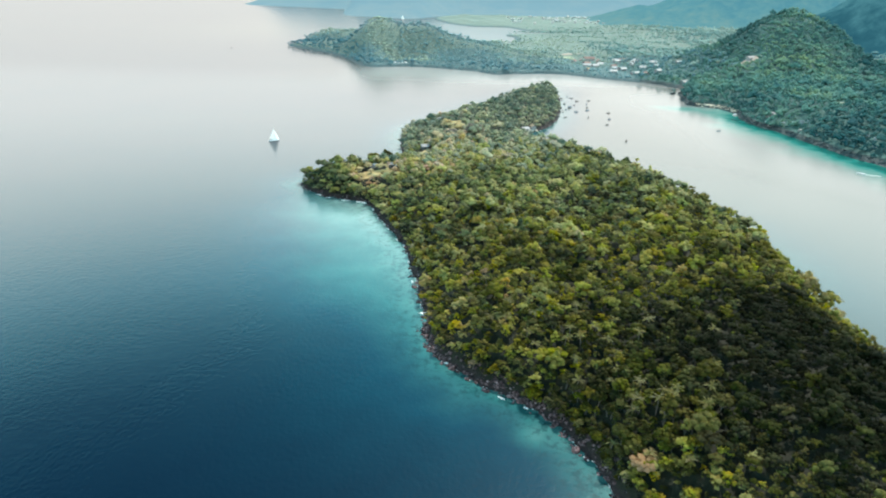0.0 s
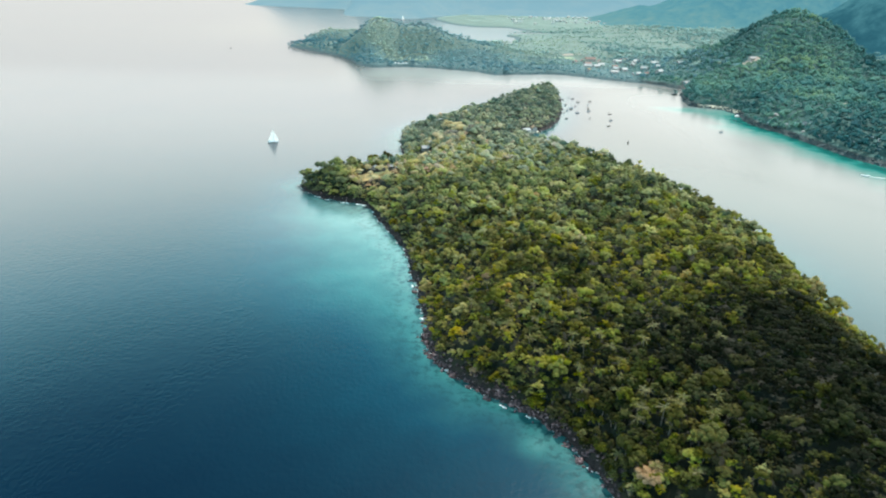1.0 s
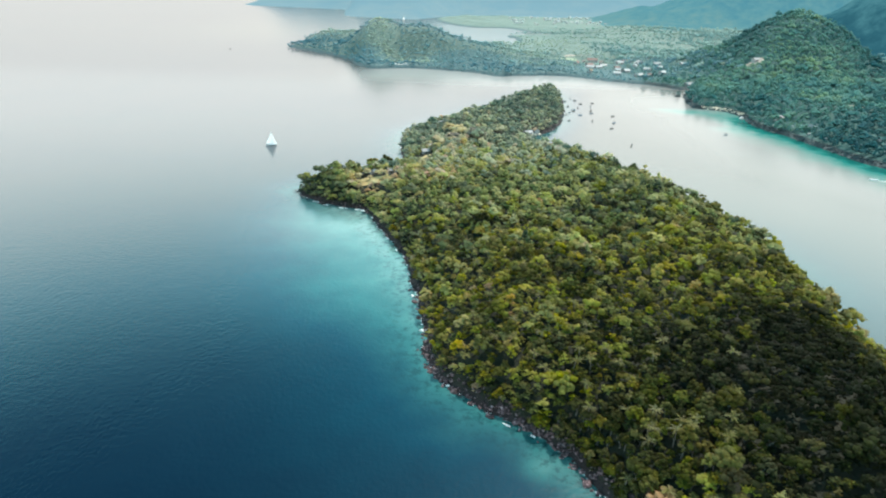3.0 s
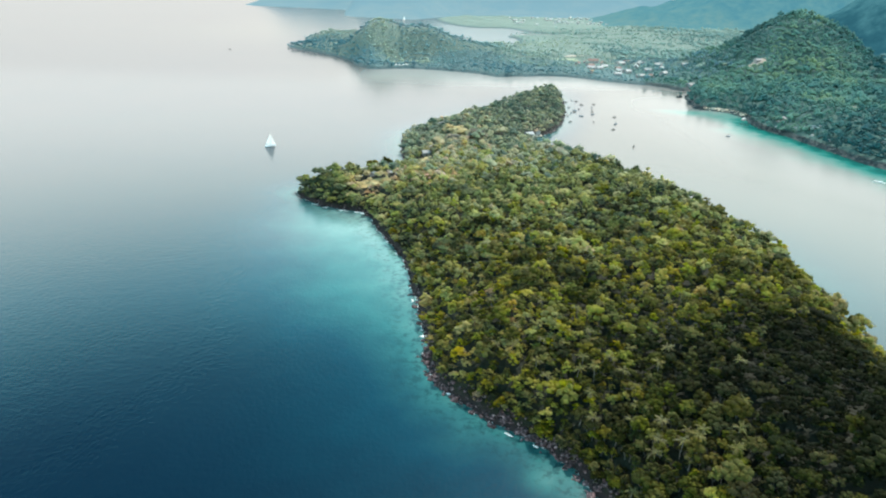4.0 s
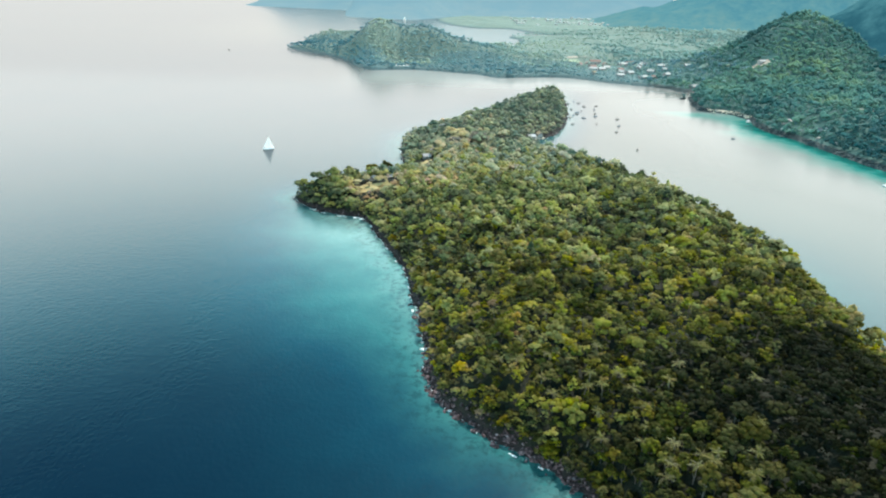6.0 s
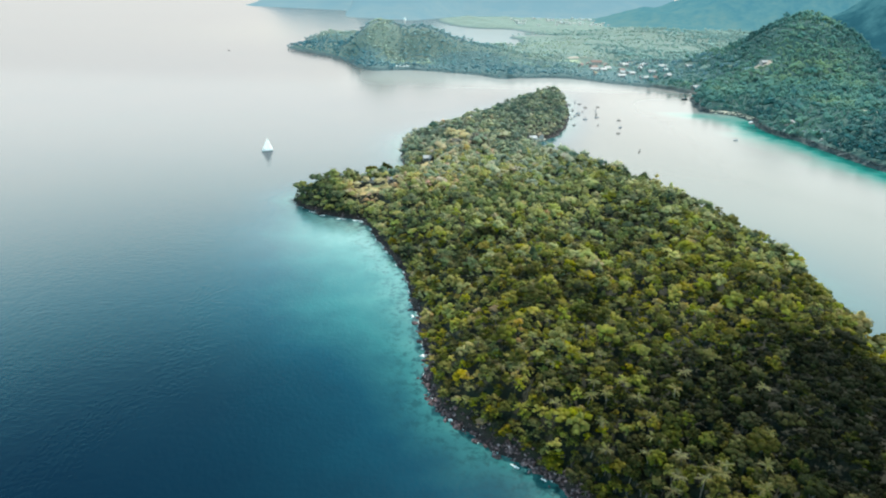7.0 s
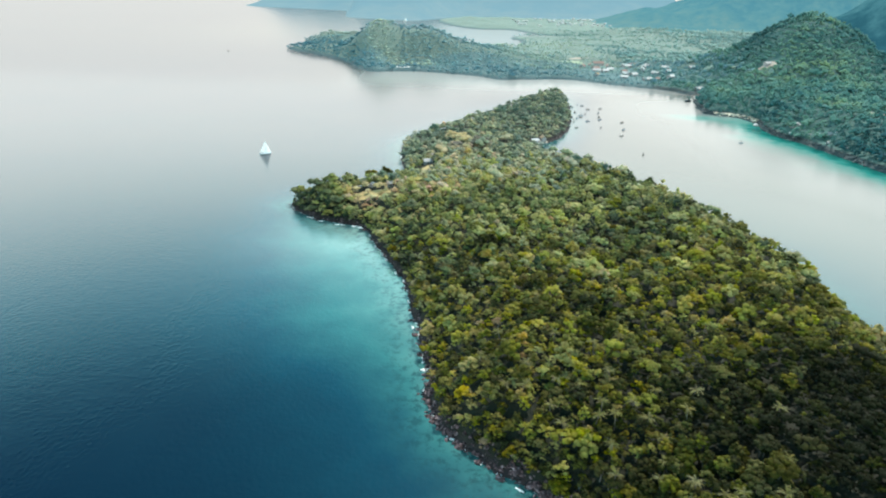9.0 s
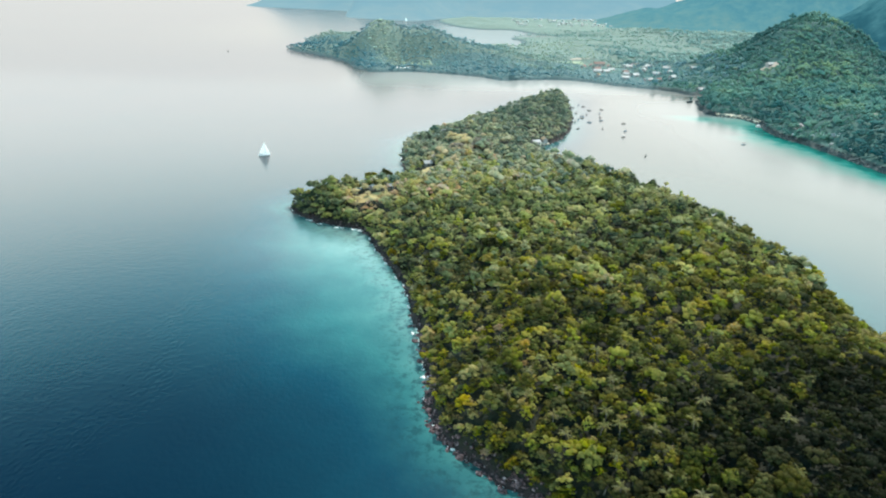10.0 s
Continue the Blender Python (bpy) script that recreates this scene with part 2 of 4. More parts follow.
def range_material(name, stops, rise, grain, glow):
    """Mountains on a plain far backdrop, their sea haze painted as colour and dim glow."""
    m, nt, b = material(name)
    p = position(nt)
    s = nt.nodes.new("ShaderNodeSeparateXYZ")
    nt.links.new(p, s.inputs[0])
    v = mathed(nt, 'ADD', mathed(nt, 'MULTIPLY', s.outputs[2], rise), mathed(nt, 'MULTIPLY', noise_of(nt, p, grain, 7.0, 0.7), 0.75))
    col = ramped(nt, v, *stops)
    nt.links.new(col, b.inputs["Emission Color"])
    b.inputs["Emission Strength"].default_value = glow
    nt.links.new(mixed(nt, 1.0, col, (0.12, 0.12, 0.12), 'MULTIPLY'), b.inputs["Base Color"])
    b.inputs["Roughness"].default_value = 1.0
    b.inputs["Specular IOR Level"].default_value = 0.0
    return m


BARK = bark_material()
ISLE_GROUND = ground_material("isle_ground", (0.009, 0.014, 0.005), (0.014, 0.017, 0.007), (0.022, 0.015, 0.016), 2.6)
# distance haze is painted into these three ground colours as well
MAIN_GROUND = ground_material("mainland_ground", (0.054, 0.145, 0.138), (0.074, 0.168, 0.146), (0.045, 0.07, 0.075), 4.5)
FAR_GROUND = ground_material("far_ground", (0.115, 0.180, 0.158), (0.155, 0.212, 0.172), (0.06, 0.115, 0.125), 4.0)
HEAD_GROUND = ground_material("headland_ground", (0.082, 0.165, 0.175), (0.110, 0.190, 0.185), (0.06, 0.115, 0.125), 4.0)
ROCK = rock_material()
WATER = water_material()
# haze stands in these stops as colour by height, and in the emission
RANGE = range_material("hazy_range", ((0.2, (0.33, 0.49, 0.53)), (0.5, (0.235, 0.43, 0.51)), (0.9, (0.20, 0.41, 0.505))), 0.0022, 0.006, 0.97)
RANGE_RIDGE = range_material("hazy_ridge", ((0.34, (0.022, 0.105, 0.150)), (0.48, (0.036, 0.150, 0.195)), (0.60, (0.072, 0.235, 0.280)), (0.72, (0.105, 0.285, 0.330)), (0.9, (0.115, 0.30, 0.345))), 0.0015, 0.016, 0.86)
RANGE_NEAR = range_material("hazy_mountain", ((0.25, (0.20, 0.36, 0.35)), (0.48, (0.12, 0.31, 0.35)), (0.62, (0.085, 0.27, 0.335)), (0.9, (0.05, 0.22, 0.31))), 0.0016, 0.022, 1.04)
SAND = plain_material("pale_sand", (0.62, 0.56, 0.44), 0.9, 0.15, 0.3)
# earth and meadow are paled, distance haze put into their colours
EARTH = plain_material("bare_earth", (0.46, 0.38, 0.32), 0.95, 0.25, 0.15)
DRY = plain_material("tan_dry_grass", (0.47, 0.37, 0.17), 0.95, 0.45, 0.35)
MEADOW = plain_material("dry_meadow", (0.32, 0.38, 0.25), 0.95, 0.2, 0.15)
PLASTER = plain_material("pale_plaster", (0.36, 0.34, 0.33), 0.8, 0.12)
TIN = plain_material("pale_tin_roof", (0.42, 0.41, 0.41), 0.65, 0.35)
TILE = plain_material("red_clay_roof", (0.26, 0.155, 0.135), 0.8, 0.3)
FAR_WALL = plain_material("town_limewash", (0.50, 0.50, 0.49), 0.9, 0.25, 0.05)
THATCH = plain_material("brown_thatch", (0.30, 0.22, 0.14), 0.95, 0.3)
PAINT = plain_material("white_boat_paint", (0.82, 0.83, 0.84), 0.35, 0.06)
CLOTH = plain_material("white_sailcloth", (0.88, 0.88, 0.87), 0.8, 0.05)
_t = CLOTH.node_tree.nodes.new("ShaderNodeBsdfTranslucent")
_t.inputs[0].default_value = (0.9, 0.9, 0.88, 1)
_m = CLOTH.node_tree.nodes.new("ShaderNodeMixShader")
CLOTH.node_tree.links.new(CLOTH.node_tree.nodes["Principled BSDF"].outputs[0], _m.inputs[1])
CLOTH.node_tree.links.new(_t.outputs[0], _m.inputs[2])
CLOTH.node_tree.links.new(_m.outputs[0], CLOTH.node_tree.nodes["Material Output"].inputs[0])
DARK_WOOD = plain_material("weathered_wood", (0.09, 0.08, 0.07), 0.8, 0.4)
BLUE_PAINT = plain_material("faded_blue_paint", (0.10, 0.17, 0.24), 0.6, 0.25)
GLASS = plain_material("dark_window_glass", (0.02, 0.03, 0.035), 0.08, 0.1)


# ---- numeric helpers ----
def spline(points, steps=6):
    """A closed smooth outline through a few control points."""
    p = np.array(points, float)
    a, b, c, d = np.roll(p, 1, 0), p, np.roll(p, -1, 0), np.roll(p, -2, 0)
    out = []
    for k in range(steps):
        s = k / steps
        out.append(0.5 * (2 * b + (c - a) * s + (2 * a - 5 * b + 4 * c - d) * s * s + (3 * b - a - 3 * c + d) * s ** 3))
    return np.stack(out, 1).reshape(-1, 2)


def inside_distance(poly, x, y):
    """Signed distance to a closed outline, positive inside."""
    x, y = np.asarray(x, float).ravel(), np.asarray(y, float).ravel()
    out = np.empty(len(x))
    a, b = poly, np.roll(poly, -1, 0)
    e = b - a
    ee = (e * e).sum(1) + 1e-9
    for k in range(0, len(x), 4000):
        px, py = x[k:k + 4000, None], y[k:k + 4000, None]
        wx, wy = px - a[:, 0], py - a[:, 1]
        s = np.clip((wx * e[:, 0] + wy * e[:, 1]) / ee, 0, 1)
        d = np.sqrt(((wx - s * e[:, 0]) ** 2 + (wy - s * e[:, 1]) ** 2).min(1))
        cross = ((a[:, 1] > py) != (b[:, 1] > py)) & (px < e[:, 0] * (py - a[:, 1]) / np.where(e[:, 1] == 0, 1e-9, e[:, 1]) + a[:, 0])
        out[k:k + 4000] = np.where(cross.sum(1) % 2 == 1, d, -d)
    return out


def lattice(i, j, seed):
    h = np.sin(i * 127.1 + j * 311.7 + seed * 74.7) * 43758.5453
    return h - np.floor(h)


def vnoise(x, y, size, seed=0):
    """Smooth value noise, -1 to 1."""
    u, v = np.asarray(x) / size, np.asarray(y) / size
    i, j = np.floor(u), np.floor(v)
    f, g = u - i, v - j
    f, g = f * f * (3 - 2 * f), g * g * (3 - 2 * g)
    return 2 * ((lattice(i, j, seed) * (1 - f) + lattice(i + 1, j, seed) * f) * (1 - g)
                + (lattice(i, j + 1, seed) * (1 - f) + lattice(i + 1, j + 1, seed) * f) * g) - 1


def segment_distance(line, x, y):
    best = np.full(np.shape(x), 1e9)
    for (ax, ay), (bx, by) in zip(line[:-1], line[1:]):
        ex, ey = bx - ax, by - ay
        s = np.clip(((x - ax) * ex + (y - ay) * ey) / (ex * ex + ey * ey), 0, 1)
        best = np.minimum(best, np.hypot(x - ax - s * ex, y - ay - s * ey))
    return best


def smooth(v, lo, hi):
    s = np.clip((v - lo) / (hi - lo), 0, 1)
    return s * s * (3 - 2 * s)


def np_mesh(name, verts, tris, mat, shade=False, outward=None, **attributes):
    """A mesh from arrays of corners and of faces with three or four corners."""
    verts, tris = np.asarray(verts, np.float32), np.asarray(tris, np.int32)
    me = bpy.data.meshes.new(name)
    n, k = tris.shape
    me.vertices.add(len(verts))
    me.vertices.foreach_set("co", verts.ravel())
    me.loops.add(n * k)
    me.loops.foreach_set("vertex_index", tris.ravel())
    me.polygons.add(n)
    me.polygons.foreach_set("loop_start", np.arange(0, n * k, k, dtype=np.int32))
    me.polygons.foreach_set("use_smooth", np.full(n, shade))
    for key, values in attributes.items():
        me.attributes.new(key, 'FLOAT', 'POINT').data.foreach_set("value", np.asarray(values, np.float32))
    if outward is not None:
        me.attributes.new("outward", 'FLOAT_VECTOR', 'POINT').data.foreach_set("vector", np.asarray(outward, np.float32).ravel())
    me.update(calc_edges=True)
    me.materials.append(mat)
    return me


def grid_faces(nx, ny):
    i, j = np.meshgrid(np.arange(nx - 1), np.arange(ny - 1))
    a = (j * nx + i).ravel()
    return np.stack([a, a + 1, a + 1 + nx, a + nx], 1)


def spread(*pieces):
    """Grid lines: (from, to, step) one after the other."""
    return np.concatenate([np.arange(a, b, s) for a, b, s in pieces])


# ---- the lie of the land ----
ISLE = spline([(120, 40), (86, 95), (59, 147), (49, 173), (39, 188), (26, 197), (12, 209), (-1, 222), (-7, 238), (-8, 258), (-11, 284), (-17, 310),
               (-24, 337), (-31, 357), (-46, 391), (-57, 416), (-80, 424), (-95, 433), (-112, 451), (-102, 469), (-80, 486), (-52, 496), (-38, 518),
               (-40, 556), (-47, 610), (-40, 668), (-8, 712), (28, 772), (62, 832), (108, 922), (142, 968), (162, 955), (158, 895), (146, 795),
               (124, 709), (100, 668), (84, 652), (86, 628), (99, 602), (116, 570), (136, 515), (160, 462), (184, 405), (200, 352), (197, 290), (194, 220), (194, 130), (165, 45)])
MAIN = spline([(-365, 1447), (-298, 1365), (-225, 1286), (-168, 1168), (-138, 1134), (-100, 1150), (-39, 1154), (51, 1120), (79, 1093), (129, 1113),
               (199, 1124), (269, 1083), (343, 1047), (366, 1010), (392, 1036), (352, 950), (334, 880), (340, 855), (371, 842), (374, 800), (369, 750),
               (383, 704), (398, 624), (415, 565), (460, 450), (620, 250), (1300, 60), (2300, 300), (2500, 1600), (2400, 2940), (1100, 2940),
               (150, 2940), (-60, 2700), (-20, 2400), (70, 2245), (190, 2255), (260, 2120), (370, 2040), (300, 2000), (185, 1965), (168, 1900), (185, 1850), (176, 1740), (150, 1660), (40, 1620), (-120, 1690), (-250, 1720), (-365, 1630), (-330, 1530)])
RIDGE = ((108, 520), (114, 480), (124, 445), (142, 390), (155, 330), (153, 260), (140, 120))


def isle_inside(x, y):
    return inside_distance(ISLE, x, y) + 1.6 * vnoise(x, y, 9, 1) + 0.9 * vnoise(x, y, 4, 2)


def main_inside(x, y):
    return inside_distance(MAIN, x, y) + 3.0 * vnoise(x, y, 22, 3)


def isle_height(x, y, d):
    north = smooth(y, 430, 570)
    capes = smooth(-x, 35, 65) * smooth(y, 390, 420) * (1 - smooth(y, 520, 560))
    top = (16.5 - 10.5 * north * (1 - capes)) * (1 - 0.36 * capes)
    far = np.maximum(d, 0)
    hill = 0.55 * np.minimum(far, 4) + top * (1 - np.exp(-np.maximum(d - 3, 0) / (20 - 4 * capes)))
    hill = hill + 8.5 * np.exp(-(segment_distance(RIDGE, x, y) / 38) ** 2) * smooth(d, 3, 35)
    hill = hill + (1.6 * vnoise(x, y, 38, 4) + 1.0 * vnoise(x, y, 17, 5)) * smooth(d, 6, 25)
    return np.where(d > 0, hill, np.maximum(-9, 0.4 * d))


BUMPS = ((-160, 1335, 50, 36, 62), (-62, 1370, 40, 56, 52), (45, 1300, 18, 62, 50), (-95, 1235, -10, 45, 40), (-285, 1575, 16, 62, 45),
         (598, 1148, 82, 66, 100), (520, 1090, 8, 60, 80), (455, 760, 18, 60, 110))


def main_height(x, y, d):
    hill = 0.5 * np.minimum(np.maximum(d, 0), 5) + 9 * (1 - np.exp(-np.maximum(d - 4, 0) / 60))
    hill = hill + smooth(x, 330, 700) * smooth(d, 10, 260) * 10
    for bx, by, h, sx, sy in BUMPS:
        hill = hill + h * np.exp(-0.5 * (((x - bx) / sx) ** 2 + ((y - by) / sy) ** 2)) * smooth(d, 0, 45)
    hill = hill + (5.0 * vnoise(x, y, 55, 6) + 8.0 * vnoise(x, y, 190, 7) * smooth(x, 300, 800)) * smooth(d, 10, 80)
    return np.where(d > 0, hill, np.maximum(-12, 0.3 * d))


def sheet(name, xs, ys, inside, height, mat, label):
    gx, gy = np.meshgrid(xs, ys)
    x, y = gx.ravel(), gy.ravel()
    d = inside(x, y)
    z = height(x, y, d)
    faces = grid_faces(len(xs), len(ys))
    keep = (d[faces] > -25).any(1)
    faces = faces[keep]
    used, back = np.unique(faces, return_inverse=True)
    ob = new(name, np_mesh(name, np.stack([x, y, z], 1)[used], back.reshape(faces.shape), mat, True))
    return tagged(ob, label, "ground", kind="structure")


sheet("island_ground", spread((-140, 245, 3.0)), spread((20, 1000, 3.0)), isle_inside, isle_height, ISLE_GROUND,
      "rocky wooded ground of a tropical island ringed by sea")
sheet("mainland_ground", spread((324, 2560, 9.0)), spread((0, 1260, 9.0)), main_inside, main_height, MAIN_GROUND,
      "hilly wooded ground of the coast across the channel")
sheet("headland_ground", spread((-420, 336, 10.0)), spread((1030, 1262, 10.0)), main_inside, main_height, HEAD_GROUND,
      "low wooded ground of the headland across the water")
sheet("far_ground", spread((-420, 2560, 16.0)), spread((1248, 2960, 16.0)), main_inside, main_height, FAR_GROUND,
      "hazy wooded plain and mountain slopes behind the village")

# the sea: one sheet to the horizon, with the distance to the shore and the shallows stored on it
xs = spread((-4500, -900, 300), (-900, -240, 60), (-240, -120, 10), (-120, 90, 2.5), (90, 300, 6), (300, 460, 4), (460, 900, 40), (900, 4600, 370))
ys = spread((-900, 0, 150), (0, 130, 13), (130, 460, 2.5), (460, 700, 5), (700, 1180, 8), (1180, 2400, 30), (2400, 5000, 260))
gx, gy = np.meshgrid(xs, ys)
wx, wy = gx.ravel(), gy.ravel()
di, dm = -isle_inside(wx, wy), -main_inside(wx, wy)
shore = np.minimum(di, dm)
off = np.maximum(di, 0)
cove = 0.24 * np.exp(-(((wx + 66) / 30) ** 2 + ((wy - 394) / 24) ** 2)) + 0.31 * np.exp(-(off / 44) ** 2) * smooth(wy, 225, 330) * (1 - smooth(wy, 405, 435)) * smooth(wx, -112, -56)
band_w = 7 + 8 * smooth(wy, 230, 330) + 3 * vnoise(wx, wy, 30, 8)
shal = np.exp(-off / (band_w + 2)) * 0.52 * (1 - 0.9 * smooth(wx, 80, 120) * (1 - smooth(wy, 560, 620))) + cove
shal = shal + (0.16 + 0.14 * smooth(wy, 225, 310)) * np.exp(-(off / (70 + 70 * smooth(wy, 220, 320))) ** 2) * smooth(wx, -190, -60) * (1 - smooth(wx, 80, 120)) * (1 - smooth(wy, 385, 440))
shal = shal + 0.30 * np.exp(-(((wx - 35) / 6) ** 2 + ((wy - 175) / 6) ** 2))
# a teal strip along the far shore of the channel, paler off the beach
strip = 30 + 7 * vnoise(wx, wy, 40, 9) + 8 * smooth(wy, 780, 840) * (1 - smooth(wy, 860, 900))
off_main = np.maximum(dm, 0)
shal = np.maximum(shal, (0.66 + 0.34 * np.exp(-(((wx - 366) / 40) ** 2 + ((wy - 830) / 34) ** 2))) * np.exp(-(off_main / strip) ** 2) * (1 - smooth(wy, 820, 880)))
lagoon = np.exp(-(off_main / (strip * 1.2)) ** 2) * (1 - smooth(wy, 815, 862)) * smooth(wx, 150, 220)
lagoon = lagoon * (1 - 0.55 * np.exp(-(((wx - 366) / 40) ** 2 + ((wy - 830) / 34) ** 2)))
# where smooth water gets painted sky sheen, and far water painted haze
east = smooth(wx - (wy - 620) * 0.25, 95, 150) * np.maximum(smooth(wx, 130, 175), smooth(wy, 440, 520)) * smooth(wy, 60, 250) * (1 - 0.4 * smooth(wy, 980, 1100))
calm_sheen = np.maximum(0.8 * east, np.maximum(0.55 * smooth(wy, 800, 1080) * smooth(wx, -400, -100), 0.75 * smooth(wy, 1300, 1900) * smooth(wx, -900, -350)))
haze_veil = 0.17 * smooth(wy, 300, 700) * (1 - smooth(wy, 900, 1080)) * (1 - smooth(wx, -20, 80))
haze_veil = haze_veil + 0.85 * smooth(wx, -200, -110) * np.exp(-(off_main / 250) ** 2) * smooth(wy, 900, 1080) * (1 - smooth(wy, 1600, 1700)) * (1 - 0.3 * smooth(wx, 180, 330))
haze_veil = np.maximum(haze_veil, 0.50 * east * np.exp(-(off_main / 120) ** 2) * smooth(wy, 250, 600) * (1 - smooth(wy, 900, 1080)))
haze_veil = np.maximum(haze_veil, 0.85 * smooth(wy, 1560, 1640) * (1 - smooth(wy, 2300, 2500)) * smooth(wx, -150, 0))
haze_veil = np.maximum(haze_veil, 0.12 * east * (1 - smooth(wy, 420, 700)))
haze_veil = np.maximum(haze_veil, 0.20 * np.exp(-(((wx + 78) / 42) ** 2 + ((wy - 392) / 42) ** 2)))
ripple = 1 - 0.9 * smooth(wy, 480, 1000)
tagged(new("sea", np_mesh("sea", np.stack([wx, wy, 0 * wx], 1), grid_faces(len(xs), len(ys)), WATER, True, shallow=np.clip(shal, 0, 1), calm_sheen=np.clip(calm_sheen, 0, 1),
                          shore=np.clip(shore, 0, 60), haze_veil=np.clip(haze_veil, 0, 0.95), ripple=ripple, lagoon=lagoon)),
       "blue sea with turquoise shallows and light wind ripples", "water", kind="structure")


# ---- the far range over the bay ----
def far_range():
    u = np.linspace(0, 1, 240)
    v = np.linspace(0, 1, 16)
    gu, gv = np.meshgrid(u, v)
    x = -1050 + 3600 * gu
    front = np.interp(x, (-1050, -999, -510, -440, -409, -153, 40, 300, 2600), (3230, 3210, 3120, 2660, 2610, 2560, 2980, 3000, 3000))
    y = front + gv * 1100
    crest = 250 + 90 * vnoise(x, y * 0.2, 420, 11) + 40 * vnoise(x, y * 0.2, 150, 12)
    crest = crest * smooth(gu, -0.01, 0.03) * (1 - 0.85 * np.exp(-((x - 0.3385 * y) / 85) ** 2))
    z = crest * smooth(gv, -0.05, 0.9) - 2 + 14 * vnoise(x, y, 160, 13) * gv
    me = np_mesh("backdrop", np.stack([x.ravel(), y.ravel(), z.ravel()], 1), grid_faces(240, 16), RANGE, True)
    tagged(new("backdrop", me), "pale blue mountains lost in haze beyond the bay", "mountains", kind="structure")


far_range()


def near_range():
    """The great mountain behind the plain, with a spur that runs down to the bay."""
    gu, gv = np.meshgrid(np.linspace(0, 1, 120), np.linspace(0, 1, 40))
    x, y = 380 + 2300 * gu, 2080 + 620 * gv
    crest = np.interp(x, (380, 470, 531, 609, 705, 805, 900, 1083, 1500, 2700), (0, 3, 9, 36, 64, 72, 100, 180, 330, 380))
    z = crest * smooth(gv, 0.0, 0.55)
    z = z + (16 * vnoise(x, y, 130, 15) + 9 * vnoise(x, y, 55, 16) + 5 * vnoise(x, y, 24, 17)) * smooth(z, 5, 60) * (0.65 + 0.35 * smooth(x, 850, 1100)) + 2
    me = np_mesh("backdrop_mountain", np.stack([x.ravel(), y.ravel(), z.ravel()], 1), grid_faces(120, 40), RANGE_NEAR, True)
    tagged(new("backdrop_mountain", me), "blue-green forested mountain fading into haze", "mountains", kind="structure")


near_range()


def right_ridge():
    """A steep wooded shoulder of the mountain that comes down behind the conical hill."""
    gu, gv = np.meshgrid(np.linspace(0, 1, 110), np.linspace(0, 1, 50))
    x, y = 760 + 900 * gu, 1330 + 520 * gv
    z = 172 * np.exp(-0.5 * (((x - 1130) / 150) ** 2 + ((y - 1590) / 120) ** 2)) + 60 * smooth(x, 800, 1200) * smooth(gv, 0.0, 0.6) + 25 * smooth(gv, 0.0, 0.3) * smooth(gu, 0.0, 0.15)
    z = z + (12 * vnoise(x, y, 90, 61) + 7 * vnoise(x, y, 40, 62) + 4 * vnoise(x, y, 18, 63)) * smooth(z, 15, 70) - 4
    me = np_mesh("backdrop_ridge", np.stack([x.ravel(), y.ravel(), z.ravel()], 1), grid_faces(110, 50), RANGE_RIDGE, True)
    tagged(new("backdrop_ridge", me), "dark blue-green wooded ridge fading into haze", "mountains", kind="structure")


right_ridge()


# ---- trees ----
def ico(level=1):
    b = bmesh.new()
    bmesh.ops.create_icosphere(b, subdivisions=level, radius=1.0)
    v = np.array([tuple(p.co) for p in b.verts])
    f = np.array([[p.index for p in q.verts] for q in b.faces])
    b.free()
    return v, f


ICO1, ICO2 = ico(1), ico(2)
OCTA = (np.array([(1, 0, 0), (-1, 0, 0), (0, 1, 0), (0, -1, 0), (0, 0, 1), (0, 0, -1)], float),
        np.array([(0, 2, 4), (2, 1, 4), (1, 3, 4), (3, 0, 4), (2, 0, 5), (1, 2, 5), (3, 1, 5), (0, 3, 5)]))


def joined(parts):
    vs, fs, n = [], [], 0
    for v, f in parts:
        vs.append(v)
        fs.append(f + n)
        n += len(v)
    return np.concatenate(vs), np.concatenate(fs)


def leaf_cards(rng, at, normal, size):
    """One bent leaf spray at each place, facing about along its normal: four corners, two triangles."""
    n = len(at)
    nrm = normal + rng.normal(0, 0.45, (n, 3))
    nrm /= np.linalg.norm(nrm, axis=1, keepdims=True)
    t = np.cross(nrm, rng.normal(0, 1, (n, 3)))
    t /= np.linalg.norm(t, axis=1, keepdims=True) + 1e-9
    b = np.cross(nrm, t)
    s = (size * rng.uniform(0.6, 1.35, n))[:, None]
    w = s * rng.uniform(0.45, 0.8, (n, 1))
    v = np.stack([at - t * s, at - b * w + nrm * s * 0.12, at + t * s, at + b * w + nrm * s * 0.12], 1).reshape(-1, 3)
    k = np.arange(n)[:, None] * 4
    return v, np.concatenate([k + (0, 1, 3), k + (1, 2, 3)])


